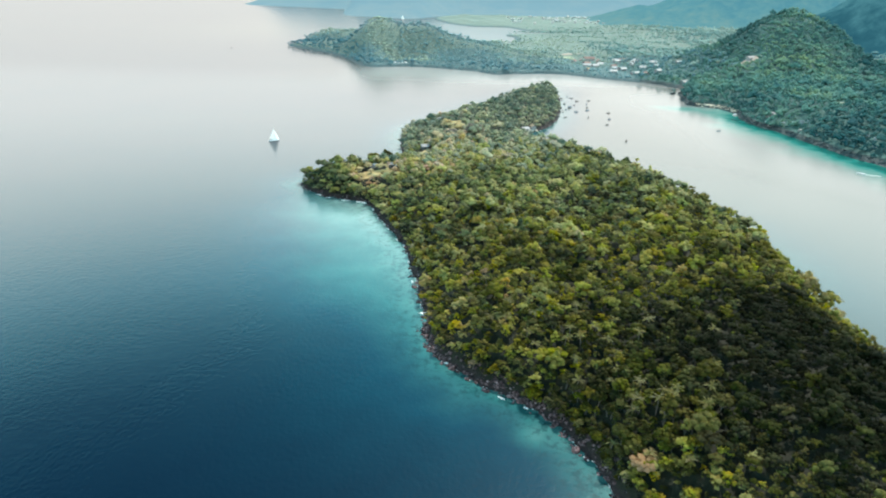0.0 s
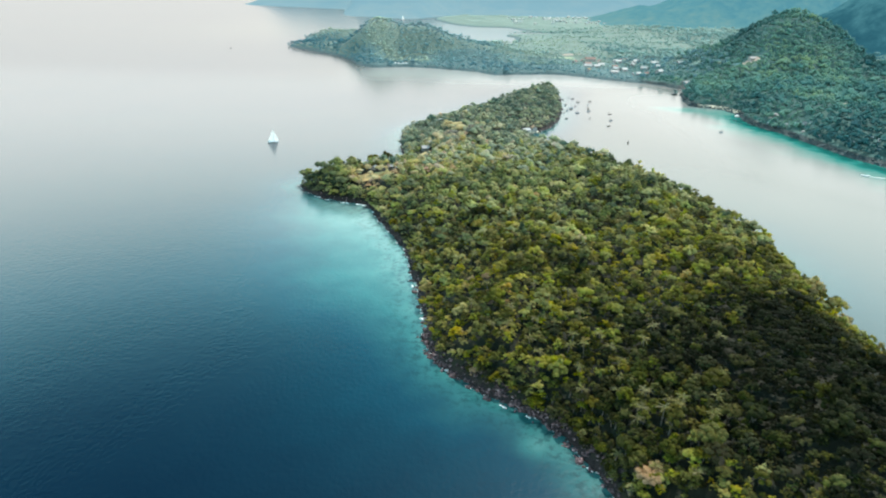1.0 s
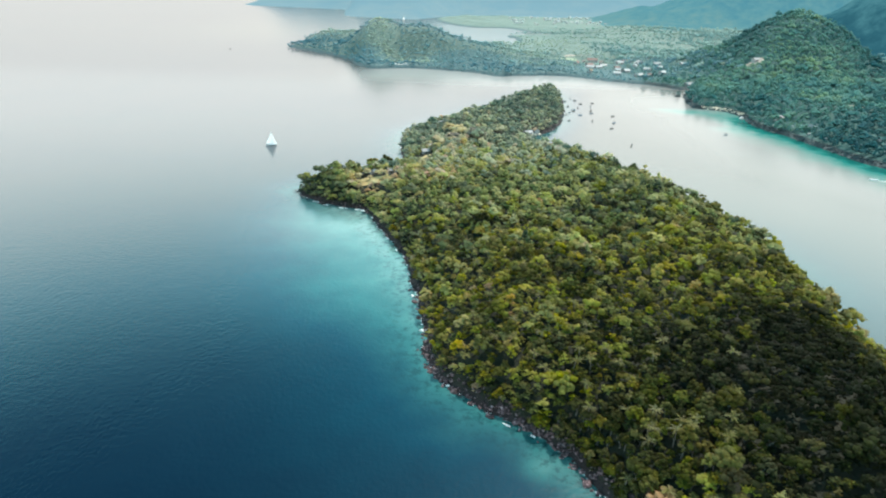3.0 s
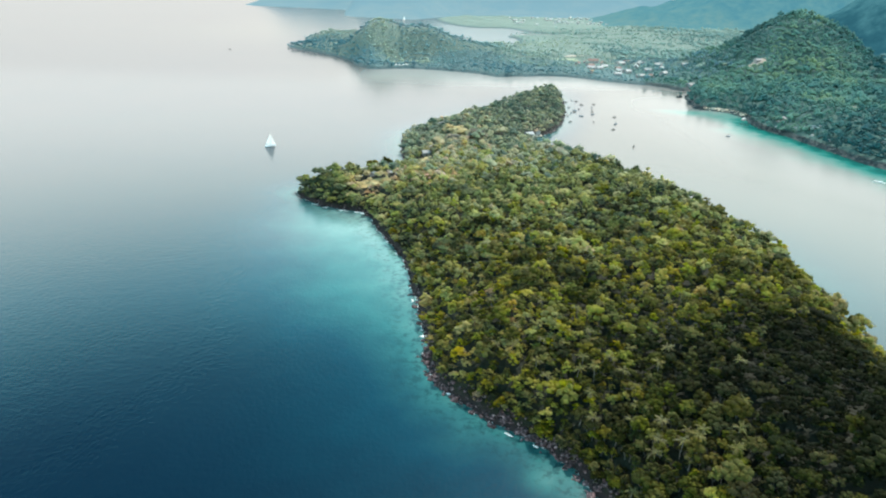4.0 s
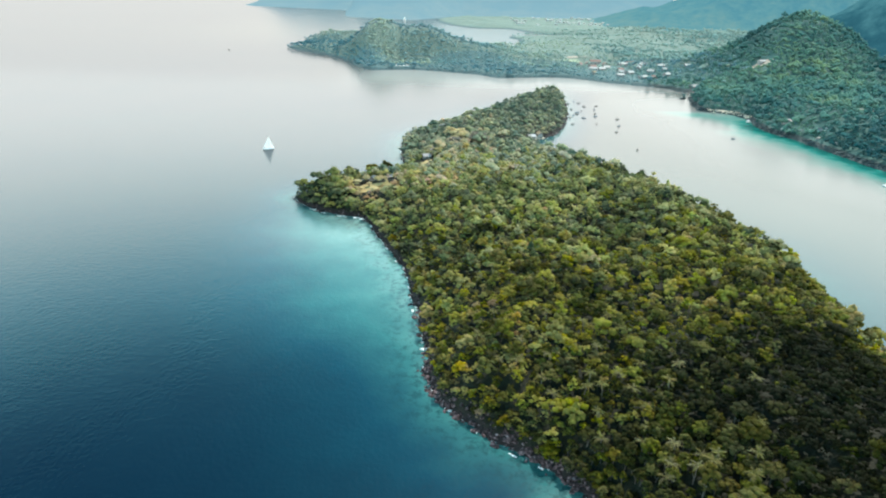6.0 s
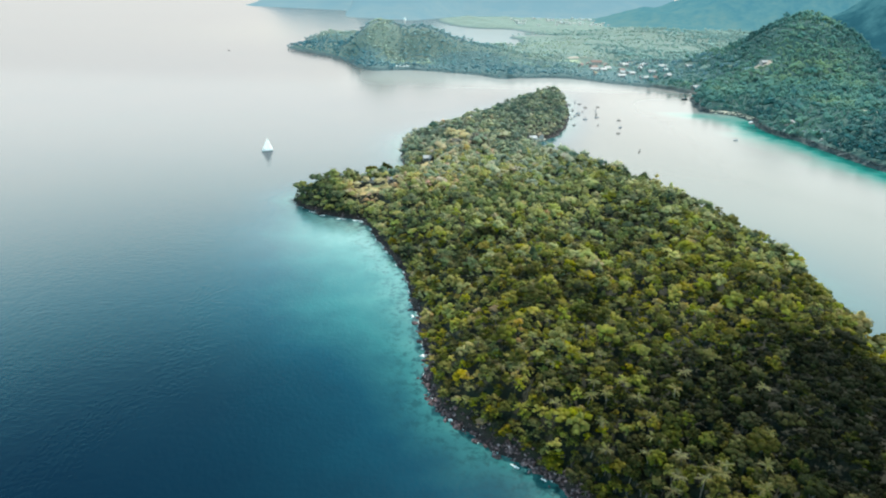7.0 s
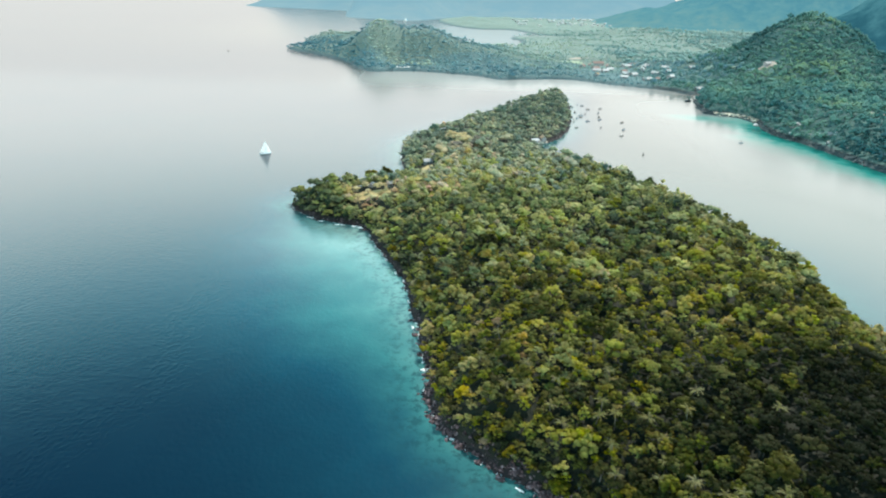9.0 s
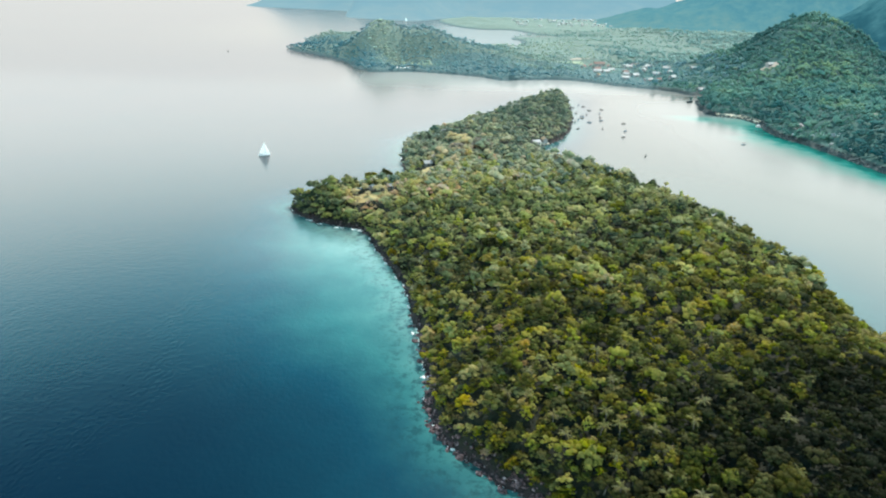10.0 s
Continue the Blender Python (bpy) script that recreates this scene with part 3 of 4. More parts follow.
def crown_shape(seed, radius, base, height, lumps, cards, leaf, flat=0.0, heart=None):
    """A broadleaf crown: billowing clumps of leaf sprays round leafy hearts; corners, faces and outward directions."""
    rng = np.random.RandomState(seed)
    heart = heart or OCTA
    parts, ways = [], []
    middle = np.array([0, 0, base + 0.30 * height])
    for k in range(lumps):
        a = k * 2.399 + rng.uniform(-0.4, 0.4)
        r = radius * math.sqrt((k + 0.3) / lumps) * rng.uniform(0.66, 0.90)
        up = 1 - (r / radius) ** 2 * (0.85 - flat)
        c = np.array([r * math.cos(a), r * math.sin(a), base + height * up * rng.uniform(0.58, 0.95)])
        size = radius * rng.uniform(0.85, 1.65) / math.sqrt(lumps)
        squash = np.array([1, 1, rng.uniform(0.66, 0.92)])
        d = rng.normal(0, 1, (cards, 3))
        d[:, 2] = np.abs(d[:, 2]) * 1.1 - 0.30
        d /= np.linalg.norm(d, axis=1, keepdims=True)
        reach = size * rng.uniform(0.80, 1.06, (cards, 1))
        v, f = leaf_cards(rng, c + d * reach * squash, d + (0, 0, 0.25), leaf)
        w = heart[0] * rng.uniform(0.80, 1.12, (len(heart[0]), 1))
        parts += [(v, f), (c + w * size * squash * 0.86, heart[1])]
        ways += [np.repeat(d + rng.normal(0, 0.22, d.shape), 4, 0), w]
        for v0, w0 in zip(parts[-2:], (-2, -1)):
            whole = v0[0] - middle
            whole = whole / (np.linalg.norm(whole, axis=1, keepdims=True) + 1e-6)
            ways[w0] = ways[w0] * 0.75 + whole * 0.45 + (0, 0, 0.12)
    ways = np.concatenate(ways)
    return joined(parts) + (ways / (np.linalg.norm(ways, axis=1, keepdims=True) + 1e-6),)


def tube(path, radii, sides=7):
    """A tapered round limb along a path."""
    path = np.array(path, float)
    ring = np.linspace(0, 2 * np.pi, sides, endpoint=False)
    vs, fs = [], []
    for p, r in zip(path, radii):
        vs.append(np.stack([p[0] + r * np.cos(ring), p[1] + r * np.sin(ring), np.full(sides, p[2])], 1))
    for k in range(len(path) - 1):
        i = np.arange(sides)
        j = (i + 1) % sides
        fs.append(np.stack([k * sides + i, k * sides + j, (k + 1) * sides + j], 1))
        fs.append(np.stack([k * sides + i, (k + 1) * sides + j, (k + 1) * sides + i], 1))
    return np.concatenate(vs), np.concatenate(fs)


def trunk_shape(seed, base, radius, crown):
    rng = np.random.RandomState(seed)
    lean = rng.uniform(-0.4, 0.4, 2)
    fork = (lean[0], lean[1], base * 0.9)
    parts = [tube([(0, 0, -1.2), (0, 0, 0.3), fork], (radius * 1.5, radius, radius * 0.7))]
    for k in range(4):
        a = k * 1.571 + rng.uniform(-0.5, 0.5)
        r = crown * rng.uniform(0.4, 0.6)
        parts.append(tube([fork, (fork[0] + r * 0.5 * math.cos(a), fork[1] + r * 0.5 * math.sin(a), base + 0.9), (r * math.cos(a), r * math.sin(a), base + rng.uniform(1.5, 2.4))],
                          (radius * 0.6, radius * 0.4, radius * 0.15), 5))
    return joined(parts)


# kinds of broadleaf tree: crown radius, clear trunk, crown height, flatness
KINDS = ((2.7, 2.4, 5.4, 0.0), (3.1, 2.8, 5.0, 0.15), (2.2, 2.6, 6.6, 0.0), (3.6, 3.2, 4.8, 0.25), (2.4, 2.0, 4.6, 0.1), (1.9, 2.2, 5.4, 0.0))


def own_crown(k):
    r, base, h, flat = KINDS[k]
    return crown_shape(100 + k, r, base, h, 20, 14, 0.28, flat, ICO1)


def near_crown(k):
    r, base, h, flat = KINDS[k % 6]
    return crown_shape(150 + k, r, base, h, 13, 6, 0.32, flat, ICO1 if k < 2 else OCTA)


def mid_crown(k):
    r, base, h, flat = KINDS[k % 6]
    return crown_shape(200 + k, r, base, h, 9, 5, 0.44, flat)


def small_crown(k):
    r, base, h, flat = KINDS[k % 6]
    return crown_shape(400 + k, r, base, h, 4, 1, 0.6, flat)


def far_crown(k):
    r, base, h, flat = KINDS[k % 6]
    return crown_shape(300 + k, r, base, h, 5, 2, 0.55, flat)


def palm_frond():
    """One arching palm leaf: a thin midrib with narrow leaflets drooping on both sides."""
    vs, fs = [], []
    n = 12

    def rib(s):
        return np.array([3.5 * s, 0, 1.15 * s - 2.1 * s * s])

    for k in range(n):
        s0, s1 = k / n, (k + 0.72) / n
        w = 0.75 * math.sin(math.pi * min(1, 0.18 + s0 * 0.78)) + 0.1
        for side in (-1, 1):
            b = len(vs)
            tip = rib(s1) + (0.45, side * w, -0.40 * w)
            vs += [rib(s0), rib(s1), tip]
            fs.append((b, b + 1, b + 2) if side > 0 else (b, b + 2, b + 1))
    return np.array(vs, float), np.array(fs)


def turned(v, yaw, tilt=0.0):
    c, s = math.cos(tilt), math.sin(tilt)
    v = v @ np.array([[c, 0, s], [0, 1, 0], [-s, 0, c]])
    c, s = math.cos(yaw), math.sin(yaw)
    return v @ np.array([[c, s, 0], [-s, c, 0], [0, 0, 1]])


def scatter(rng, x0, x1, y0, y1, step):
    x, y = np.meshgrid(np.arange(x0, x1, step), np.arange(y0, y1, step * 0.87))
    x = x + (np.arange(x.shape[0]) % 2)[:, None] * step * 0.5
    n = x.size
    return x.ravel() + rng.uniform(-0.42, 0.42, n) * step, y.ravel() + rng.uniform(-0.42, 0.42, n) * step


def forest(name, rng, x, y, z, size, shapes, mat, label, tints=None, category="forest", squat=1.0):
    """Woods nobody could count, as one mesh; each tree keeps one tint."""
    kinds = rng.randint(0, len(shapes), len(x))
    yaw = rng.uniform(0, 2 * np.pi, len(x))
    tints = rng.uniform(0, 1, len(x)) if tints is None else tints
    vs, fs, ts, ws, n = [], [], [], [], 0
    for k, (v, f, *out) in enumerate(shapes):
        pick = np.nonzero(kinds == k)[0]
        if not len(pick):
            continue
        c, s = np.cos(yaw[pick])[:, None], np.sin(yaw[pick])[:, None]
        sz = size[pick][:, None]
        tall = squat * sz * rng.uniform(0.82, 1.25, (len(pick), 1))
        px = x[pick][:, None] + sz * (v[:, 0] * c - v[:, 1] * s)
        py = y[pick][:, None] + sz * (v[:, 0] * s + v[:, 1] * c)
        pz = z[pick][:, None] + tall * v[:, 2]
        vs.append(np.stack([px, py, pz], 2).reshape(-1, 3))
        fs.append((f[None] + (np.arange(len(pick)) * len(v))[:, None, None]).reshape(-1, 3) + n)
        ts.append(np.repeat(tints[pick], len(v)))
        n += len(pick) * len(v)
        if out:
            o = out[0]
            ws.append(np.stack([o[:, 0] * c - o[:, 1] * s, o[:, 0] * s + o[:, 1] * c, np.broadcast_to(o[:, 2], px.shape)], 2).reshape(-1, 3))
    ob = new(name, np_mesh(name, np.concatenate(vs), np.concatenate(fs), mat, False, np.concatenate(ws) if ws else None, tint=np.concatenate(ts)))
    return tagged(ob, label, category, kind="stuff")


def part(name, me, parent, label="", at=None):
    ob = new(name, me)
    ob.parent = parent
    if at is not None:
        ob.matrix_basis = at
    return tagged(ob, label)


# houses: place, turn, length, depth, wall height, roof
HOUSES = ((-43, 464, 20, 4.6, 3.6, 2.4, "tin"), (-56, 462, 75, 4.2, 3.2, 2.3, "tin"), (-18, 578, 60, 7, 5, 2.8, "tin"), (-20, 552, 15, 6, 5, 2.6, "tin"),
          (84, 657, 30, 8, 5, 2.8, "tin"), (94, 668, 100, 7, 5, 2.6, "thatch"),
          (502, 1068, 20, 12, 7, 3.6, "tin"), (459, 1285, 10, 15, 9, 4.5, "tile"), (412, 1325, 0, 16, 9, 4.0, "tile"), (390, 1043, 35, 16, 8, 3.2, "tin"),
          (280, 1281, 5, 20, 10, 4.5, "tile"), (262, 1262, 80, 13, 9, 4.0, "tile"), (333, 1226, 25, 16, 9, 4.5, "tile"), (318, 1210, 5, 12, 8, 4.0, "tin"),
          (337, 1180, 70, 13, 8, 4.0, "tin"), (326, 1108, 20, 15, 7, 3.4, "tin"), (345, 1105, 110, 10, 7, 3.4, "tile"), (271, 1180, 15, 12, 8, 3.6, "tin"),
          (290, 1118, 0, 12, 7, 3.2, "tin"), (248, 1140, 60, 10, 7, 3.2, "thatch"), (378, 1165, 40, 11, 7, 3.4, "tin"), (360, 1230, 0, 11, 8, 3.6, "tin"),
          (302, 1170, 30, 11, 7, 3.4, "tile"), (428, 1190, 15, 11, 7, 3.4, "tin"), (392, 745, 60, 8, 6, 3.0, "tin"), (404, 705, 20, 9, 6, 3.0, "tin"))
HOUSES += tuple((x, y, (x * 7) % 180, 11 + (y % 4), 8, 3.6, ("tin", "tile", "tin")[(x + y) % 3]) for x, y in
                ((255, 1175), (262, 1215), (285, 1205), (300, 1145), (312, 1140), (318, 1245), (345, 1200), (352, 1150), (366, 1110), (385, 1205), (296, 1262), (240, 1228)))
# bare ground: place, half length, half width, turn
CLEARINGS = ((268, 1338, 34, 18, 5, "earth"), (500, 1064, 17, 11, 0, "earth"), (222, 1285, 34, 26, 0, "meadow"), (498, 762, 26, 7, -8, "earth"), (-54, 446, 14, 9, 0, "dry"), (-19, 528, 8, 16, 0, "dry"))


def cleared(x, y, spare=0.8):
    keep = np.ones(len(x), bool)
    for hx0, hy0, turn, long, deep, *_ in HOUSES:
        keep &= np.hypot(x - hx0, y - hy0) > 0.5 * long + 3.5 * spare
        keep &= ~((np.abs(x - hx0) < 0.5 * long + (6 if long > 16 else 2)) & (y < hy0) & (y > hy0 - (24 if long > 16 else 8 if long > 9 else 7)))
    for cx, cy, a, b, turn, _ in CLEARINGS:
        keep &= np.hypot((x - cx) / (a + 3), (y - cy) / (b + 3)) > (1 if cy > 600 else 0.9 + 0.35 * vnoise(x, y, 7, 51))
    return keep


rng = np.random.RandomState(7)
tx, ty = scatter(rng, -118, 205, 118, 975, 3.55)
nx, ny = scatter(rng, -20, 190, 122, 235, 8.0)
ex, ey = scatter(rng, -70, 110, 125, 430, 2.9)
low = isle_inside(ex, ey)
low = (low > 1.4) & (low < 8)
tx, ty = np.concatenate([tx, nx, ex[low]]), np.concatenate([ty, ny, ey[low]])
cx, cy = scatter(rng, -118, -36, 420, 500, 4.2)
cx, cy = cx[(cx < -66) | (cy > 468)], cy[(cx < -66) | (cy > 468)]
tx, ty = np.concatenate([tx, cx]), np.concatenate([ty, cy])
td = isle_inside(tx, ty)
bare = (np.hypot((tx + 54) / 18, (ty - 446) / 14) < 1) & (rng.uniform(0, 1, len(tx)) < 0.30)
shrub = np.zeros(len(tx), bool)
shrub[len(tx) - len(cx) - low.sum():len(tx) - len(cx)] = True
keep = (td > np.where((ty > 200) & (ty < 245) & (tx < 30), 2.8, np.where((tx < -40) & (ty > 400), 0.6, 1.6))) & ~bare & cleared(tx, ty, 0.2) & (rng.uniform(0, 1, len(tx)) > 0.02)
tx, ty, td, shrub = tx[keep], ty[keep], td[keep], shrub[keep]
tz = isle_height(tx, ty, td)
tsize = np.clip(rng.lognormal(-0.02, 0.28, len(tx)), 0.5, 2.0) * (0.90 + 0.10 * smooth(td, 3, 16)) * (1 - 0.22 * smooth(ty, 560, 680)) * (1 + 0.05 * smooth(-tx, 62, 80)) * 0.90 * (1 - 0.07 * (1 - smooth(ty, 240, 300)))
tsize = np.where(shrub, 0.62 * tsize, tsize)
ttint = np.clip(rng.normal(0.44, 0.26, len(tx)) + 0.10 * shrub, 0, 1)
ttint = np.where((np.hypot((tx + 53) / 22, (ty - 446) / 20) < 1) | (np.hypot((tx - 8) / 16, (ty - 588) / 14) < 1), np.clip(ttint + 0.5, 0.72, 1), ttint)
dry = np.exp(-(((tx + 54) / 20) ** 2 + ((ty - 444) / 17) ** 2) ** 2)
tsize = tsize * (1 - 0.38 * dry)
ttint = ttint - 0.34 * smooth(-tx, 64, 76) * (1 - dry) - 0.25 * smooth(ty, 460, 468) * (1 - smooth(ty, 500, 510)) * (tx < -30)
# shade over the back of the ridge, painted in as darker tree tints
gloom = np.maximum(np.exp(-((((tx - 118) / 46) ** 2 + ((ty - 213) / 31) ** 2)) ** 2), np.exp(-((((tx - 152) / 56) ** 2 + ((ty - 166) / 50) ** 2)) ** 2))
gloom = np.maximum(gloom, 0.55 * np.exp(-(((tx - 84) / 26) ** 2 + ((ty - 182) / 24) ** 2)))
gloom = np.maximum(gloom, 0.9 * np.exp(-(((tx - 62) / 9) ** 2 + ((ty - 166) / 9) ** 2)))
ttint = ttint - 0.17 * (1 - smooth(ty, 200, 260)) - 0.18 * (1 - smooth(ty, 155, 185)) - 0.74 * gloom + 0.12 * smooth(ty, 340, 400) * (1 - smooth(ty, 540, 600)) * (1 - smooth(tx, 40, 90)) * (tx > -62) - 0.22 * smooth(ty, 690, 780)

# the nearest stretch of the wood: every tree a thing of its own
own = (ty > 150) & (ty < 212) & (tx < 105)
order = np.nonzero(own)[0]
if len(order) > 300:
    order = order[np.argsort(ty[order])][:300]
own = np.zeros(len(tx), bool)
own[order] = True

TREE_LABELS = ("{} broadleaf tree with a dense rounded crown on the slope", "spreading {} tree with a wide lumpy crown",
               "tall narrow {} tree among the wood", "flat-topped broad {} tree on the island slope",
               "small round bushy {} tree among taller ones", "slim young {} tree with a small crown")
protos = {}
spots = vnoise(tx, ty, 26, 31)
for i in order:
    k = int(rng.randint(0, len(KINDS)))
    # the painted shade also picks darker leaf tones for single trees
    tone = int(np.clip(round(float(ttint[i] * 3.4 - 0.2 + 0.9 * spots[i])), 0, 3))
    m = Matrix.LocRotScale((tx[i], ty[i], tz[i] - 0.3), Euler((rng.uniform(-0.05, 0.05), rng.uniform(-0.05, 0.05), rng.uniform(0, 6.28))), None)
    s = float(tsize[i])
    if (k, tone) not in protos:
        r, base, h, flat = KINDS[k]
        ob = protos[k, tone] = new("tree")
        ob.empty_display_size = 0.5
        ob.matrix_basis = m
        tagged(ob, TREE_LABELS[k].format(("dark green", "green", "olive-green", "yellow-green")[tone]), "tree", "trees of the near wood")
        part("trunk", np_mesh("trunk", *trunk_shape(40 + k, base, 0.24, r), BARK, True), ob, "grey-brown trunk with forking limbs")
        v, f, o = own_crown(k)
        part("crown", np_mesh("crown", v, f, LEAF_TONES[tone], False, o), ob)
    else:
        ob = copy_thing(protos[k, tone], m)
    ob.scale = (s, s, 0.84 * s * float(rng.uniform(0.85, 1.2)))

# dark trees that stand out over the ridge
for ex, ey, es, kind, tone in ((182, 257, 1.6, 0, 0), (175, 333, 1.35, 0, 0), (-59, 486, 1.9, 1, 1), (-48, 485, 2.0, 0, 1), (21, 346, 1.6, 1, 0)):
    if (kind, tone) in protos:
        at = np.array([float(ex)]), np.array([float(ey)])
        copy_thing(protos[kind, tone], pose(ex, ey, float(isle_height(*at, isle_inside(*at))[0]), 0, 0, 40 * tone + ex)).scale = (es, es, es)

# trees whose leaves have turned: two kinds of crown, grown large, that stand out of the green
def turned_tree(x, y, size, tall, mat, label, kind, yaw):
    at = np.array([float(x)]), np.array([float(y)])
    z = float(isle_height(*at, isle_inside(*at))[0])
    r, base, h, flat = KINDS[kind]
    ob = new("tree")
    ob.empty_display_size = 0.5
    ob.matrix_basis = pose(x, y, z - 0.3, 0, 0, yaw) @ Matrix.Diagonal((size, size, tall, 1))
    tagged(ob, label, "tree", "trees with turned leaves")
    part("trunk", np_mesh("trunk", *trunk_shape(70 + kind, base, 0.24, r), BARK, True), ob, "grey-brown trunk with forking limbs")
    v, f, o = own_crown(kind)
    part("crown", np_mesh("crown", v, f, mat, False, o), ob)


for x, y, size, tall, mat, kind in ((1, 618, 2.8, 2.0, LEAF_GOLD, 0), (9, 614, 2.7, 1.9, LEAF_GOLD, 1), (13, 606, 2.2, 1.6, LEAF_GOLD, 3), (5, 604, 2.2, 1.5, LEAF_GOLD, 4),
                                    (24, 590, 2.9, 2.1, LEAF_GREY, 0), (29, 585, 2.5, 1.9, LEAF_GREY, 1), (5, 590, 2.0, 1.4, LEAF_GREY, 3),
                                    (66, 150, 1.3, 1.0, LEAF_RUST, 3), (69, 153, 1.0, 0.8, LEAF_RUST, 1), (21, 268, 1.2, 1.0, LEAF_RUST, 4), (-57, 449, 1.0, 0.6, LEAF_TAN, 4), (-47, 452, 1.1, 0.7, LEAF_TAN, 1), (-63, 441, 1.1, 0.7, LEAF_TAN, 1), (-44, 443, 1.0, 0.7, LEAF_TAN, 4), (-66, 450, 1.0, 0.7, LEAF_TAN, 3), (-41, 436, 1.1, 0.7, LEAF_TAN, 3),
                                    (-52, 437, 1.0, 0.6, LEAF_TAN, 3), (-60, 457, 1.2, 0.8, LEAF_TAN, 0), (-52, 457, 1.0, 0.6, LEAF_GOLD, 4), (14, 212, 1.0, 0.8, LEAF_RUST, 4)):
    words = {LEAF_GOLD: "yellowed broadleaf tree standing out of the green wood", LEAF_GREY: "grey-brown half-bare tree with a wide rounded crown", LEAF_RUST: "rust-orange withered tree among green ones", LEAF_TAN: "low tan dried-out tree on the grassy cape"}
    turned_tree(x, y, size, tall, mat, words[mat], kind, 37 * kind + x)

r = random.Random(5)
for k in range(14):
    a, q = r.uniform(0, 6.28), math.sqrt(r.uniform(0.12, 1))
    turned_tree(-55 + 19 * q * math.cos(a), 448 + 11 * q * math.sin(a), r.uniform(0.45, 0.7), r.uniform(0.35, 0.6), (LEAF_TAN, LEAF_TAN, LEAF_GOLD)[k % 3],
                ("low tan dried-out tree on the grassy cape", "low yellowed shrub on the grassy cape")[k % 3 == 2], (4, 1, 5, 3)[k % 4], 50 * k)

rest = ~own
edge = 345 + rng.uniform(-60, 60, len(tx))
close = rest & (ty < edge)
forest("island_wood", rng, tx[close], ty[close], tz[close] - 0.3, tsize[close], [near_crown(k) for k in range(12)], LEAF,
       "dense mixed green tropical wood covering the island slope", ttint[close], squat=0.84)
# more trees take the haze-painted leaf colours farther north
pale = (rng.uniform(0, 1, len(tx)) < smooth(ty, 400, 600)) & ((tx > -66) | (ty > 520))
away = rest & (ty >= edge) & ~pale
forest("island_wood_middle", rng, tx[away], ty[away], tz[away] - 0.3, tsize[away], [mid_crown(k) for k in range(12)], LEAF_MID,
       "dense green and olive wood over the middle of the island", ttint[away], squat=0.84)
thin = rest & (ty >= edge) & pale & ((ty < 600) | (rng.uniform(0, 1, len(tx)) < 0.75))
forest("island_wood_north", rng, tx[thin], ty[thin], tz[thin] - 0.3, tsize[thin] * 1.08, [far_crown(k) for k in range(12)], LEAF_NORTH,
       "olive wood on the island's northern end, paled by painted haze", ttint[thin], squat=0.84)

# the coast across the channel
mx, my = scatter(rng, 320, 1000, 420, 1290, 6.6)
md = main_inside(mx, my)
keep = (md > 0.5) & cleared(mx, my) & (mx < 60 + 0.74 * my)
mx, my, md = mx[keep], my[keep], md[keep]
mz = main_height(mx, my, md)
msize = np.clip(rng.lognormal(0.28, 0.25, len(mx)), 0.7, 1.9) * (1 - 0.4 * smooth(my, 1040, 1080) * (1 - smooth(mx, 400, 460)))
# with distance, trees switch to leaves with more haze painted in
hazy = rng.uniform(0, 1, len(mx)) < smooth(my, 980, 1200) * (1 - smooth(mx, 390, 520))
# tints also paint the hill's left flank as lit, its right as shaded
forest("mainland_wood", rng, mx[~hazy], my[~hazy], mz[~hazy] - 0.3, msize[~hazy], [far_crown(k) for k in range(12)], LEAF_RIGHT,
       "forest on the hilly coast across the channel, painted blue-green with haze", np.clip(rng.normal(0.43, 0.17, (~hazy).sum()) + 0.16 * (1 - smooth(my[~hazy], 820, 960)) - 0.38 * np.exp(-np.maximum(md[~hazy], 0) / 16) + 0.48 * np.exp(-(((mx[~hazy] - 490) / 90) ** 2 + ((my[~hazy] - 975) / 140) ** 2)) - 0.45 * smooth(mx[~hazy] - 0.66 * my[~hazy], -60, 20), 0, 1), squat=0.95)
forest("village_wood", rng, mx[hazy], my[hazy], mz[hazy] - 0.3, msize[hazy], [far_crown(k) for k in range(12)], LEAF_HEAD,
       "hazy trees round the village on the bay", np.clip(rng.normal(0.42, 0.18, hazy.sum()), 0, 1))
hx, hy = scatter(rng, -390, 330, 1070, 1740, 7.0)
hd = main_inside(hx, hy)
keep = (hd > -1) & cleared(hx, hy) & ((hx < 120) | (hy < 1380) | (rng.uniform(0, 1, len(hx)) < 0.25))
hx, hy, hd = hx[keep], hy[keep], hd[keep]
hz = main_height(hx, hy, hd)
SPINE = ((-150, 1350), (-155, 1300), (-135, 1250), (-105, 1215), (-50, 1200))
# shade painted darker along the water, hump and western flank, light along the spine
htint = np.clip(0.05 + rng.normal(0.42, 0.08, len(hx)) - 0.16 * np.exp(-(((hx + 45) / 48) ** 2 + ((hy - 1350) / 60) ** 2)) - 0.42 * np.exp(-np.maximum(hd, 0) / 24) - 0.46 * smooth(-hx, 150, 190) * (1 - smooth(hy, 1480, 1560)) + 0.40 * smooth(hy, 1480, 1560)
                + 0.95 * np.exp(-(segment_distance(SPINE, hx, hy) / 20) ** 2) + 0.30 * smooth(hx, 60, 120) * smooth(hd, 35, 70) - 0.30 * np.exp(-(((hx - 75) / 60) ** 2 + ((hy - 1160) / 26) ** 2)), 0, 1)
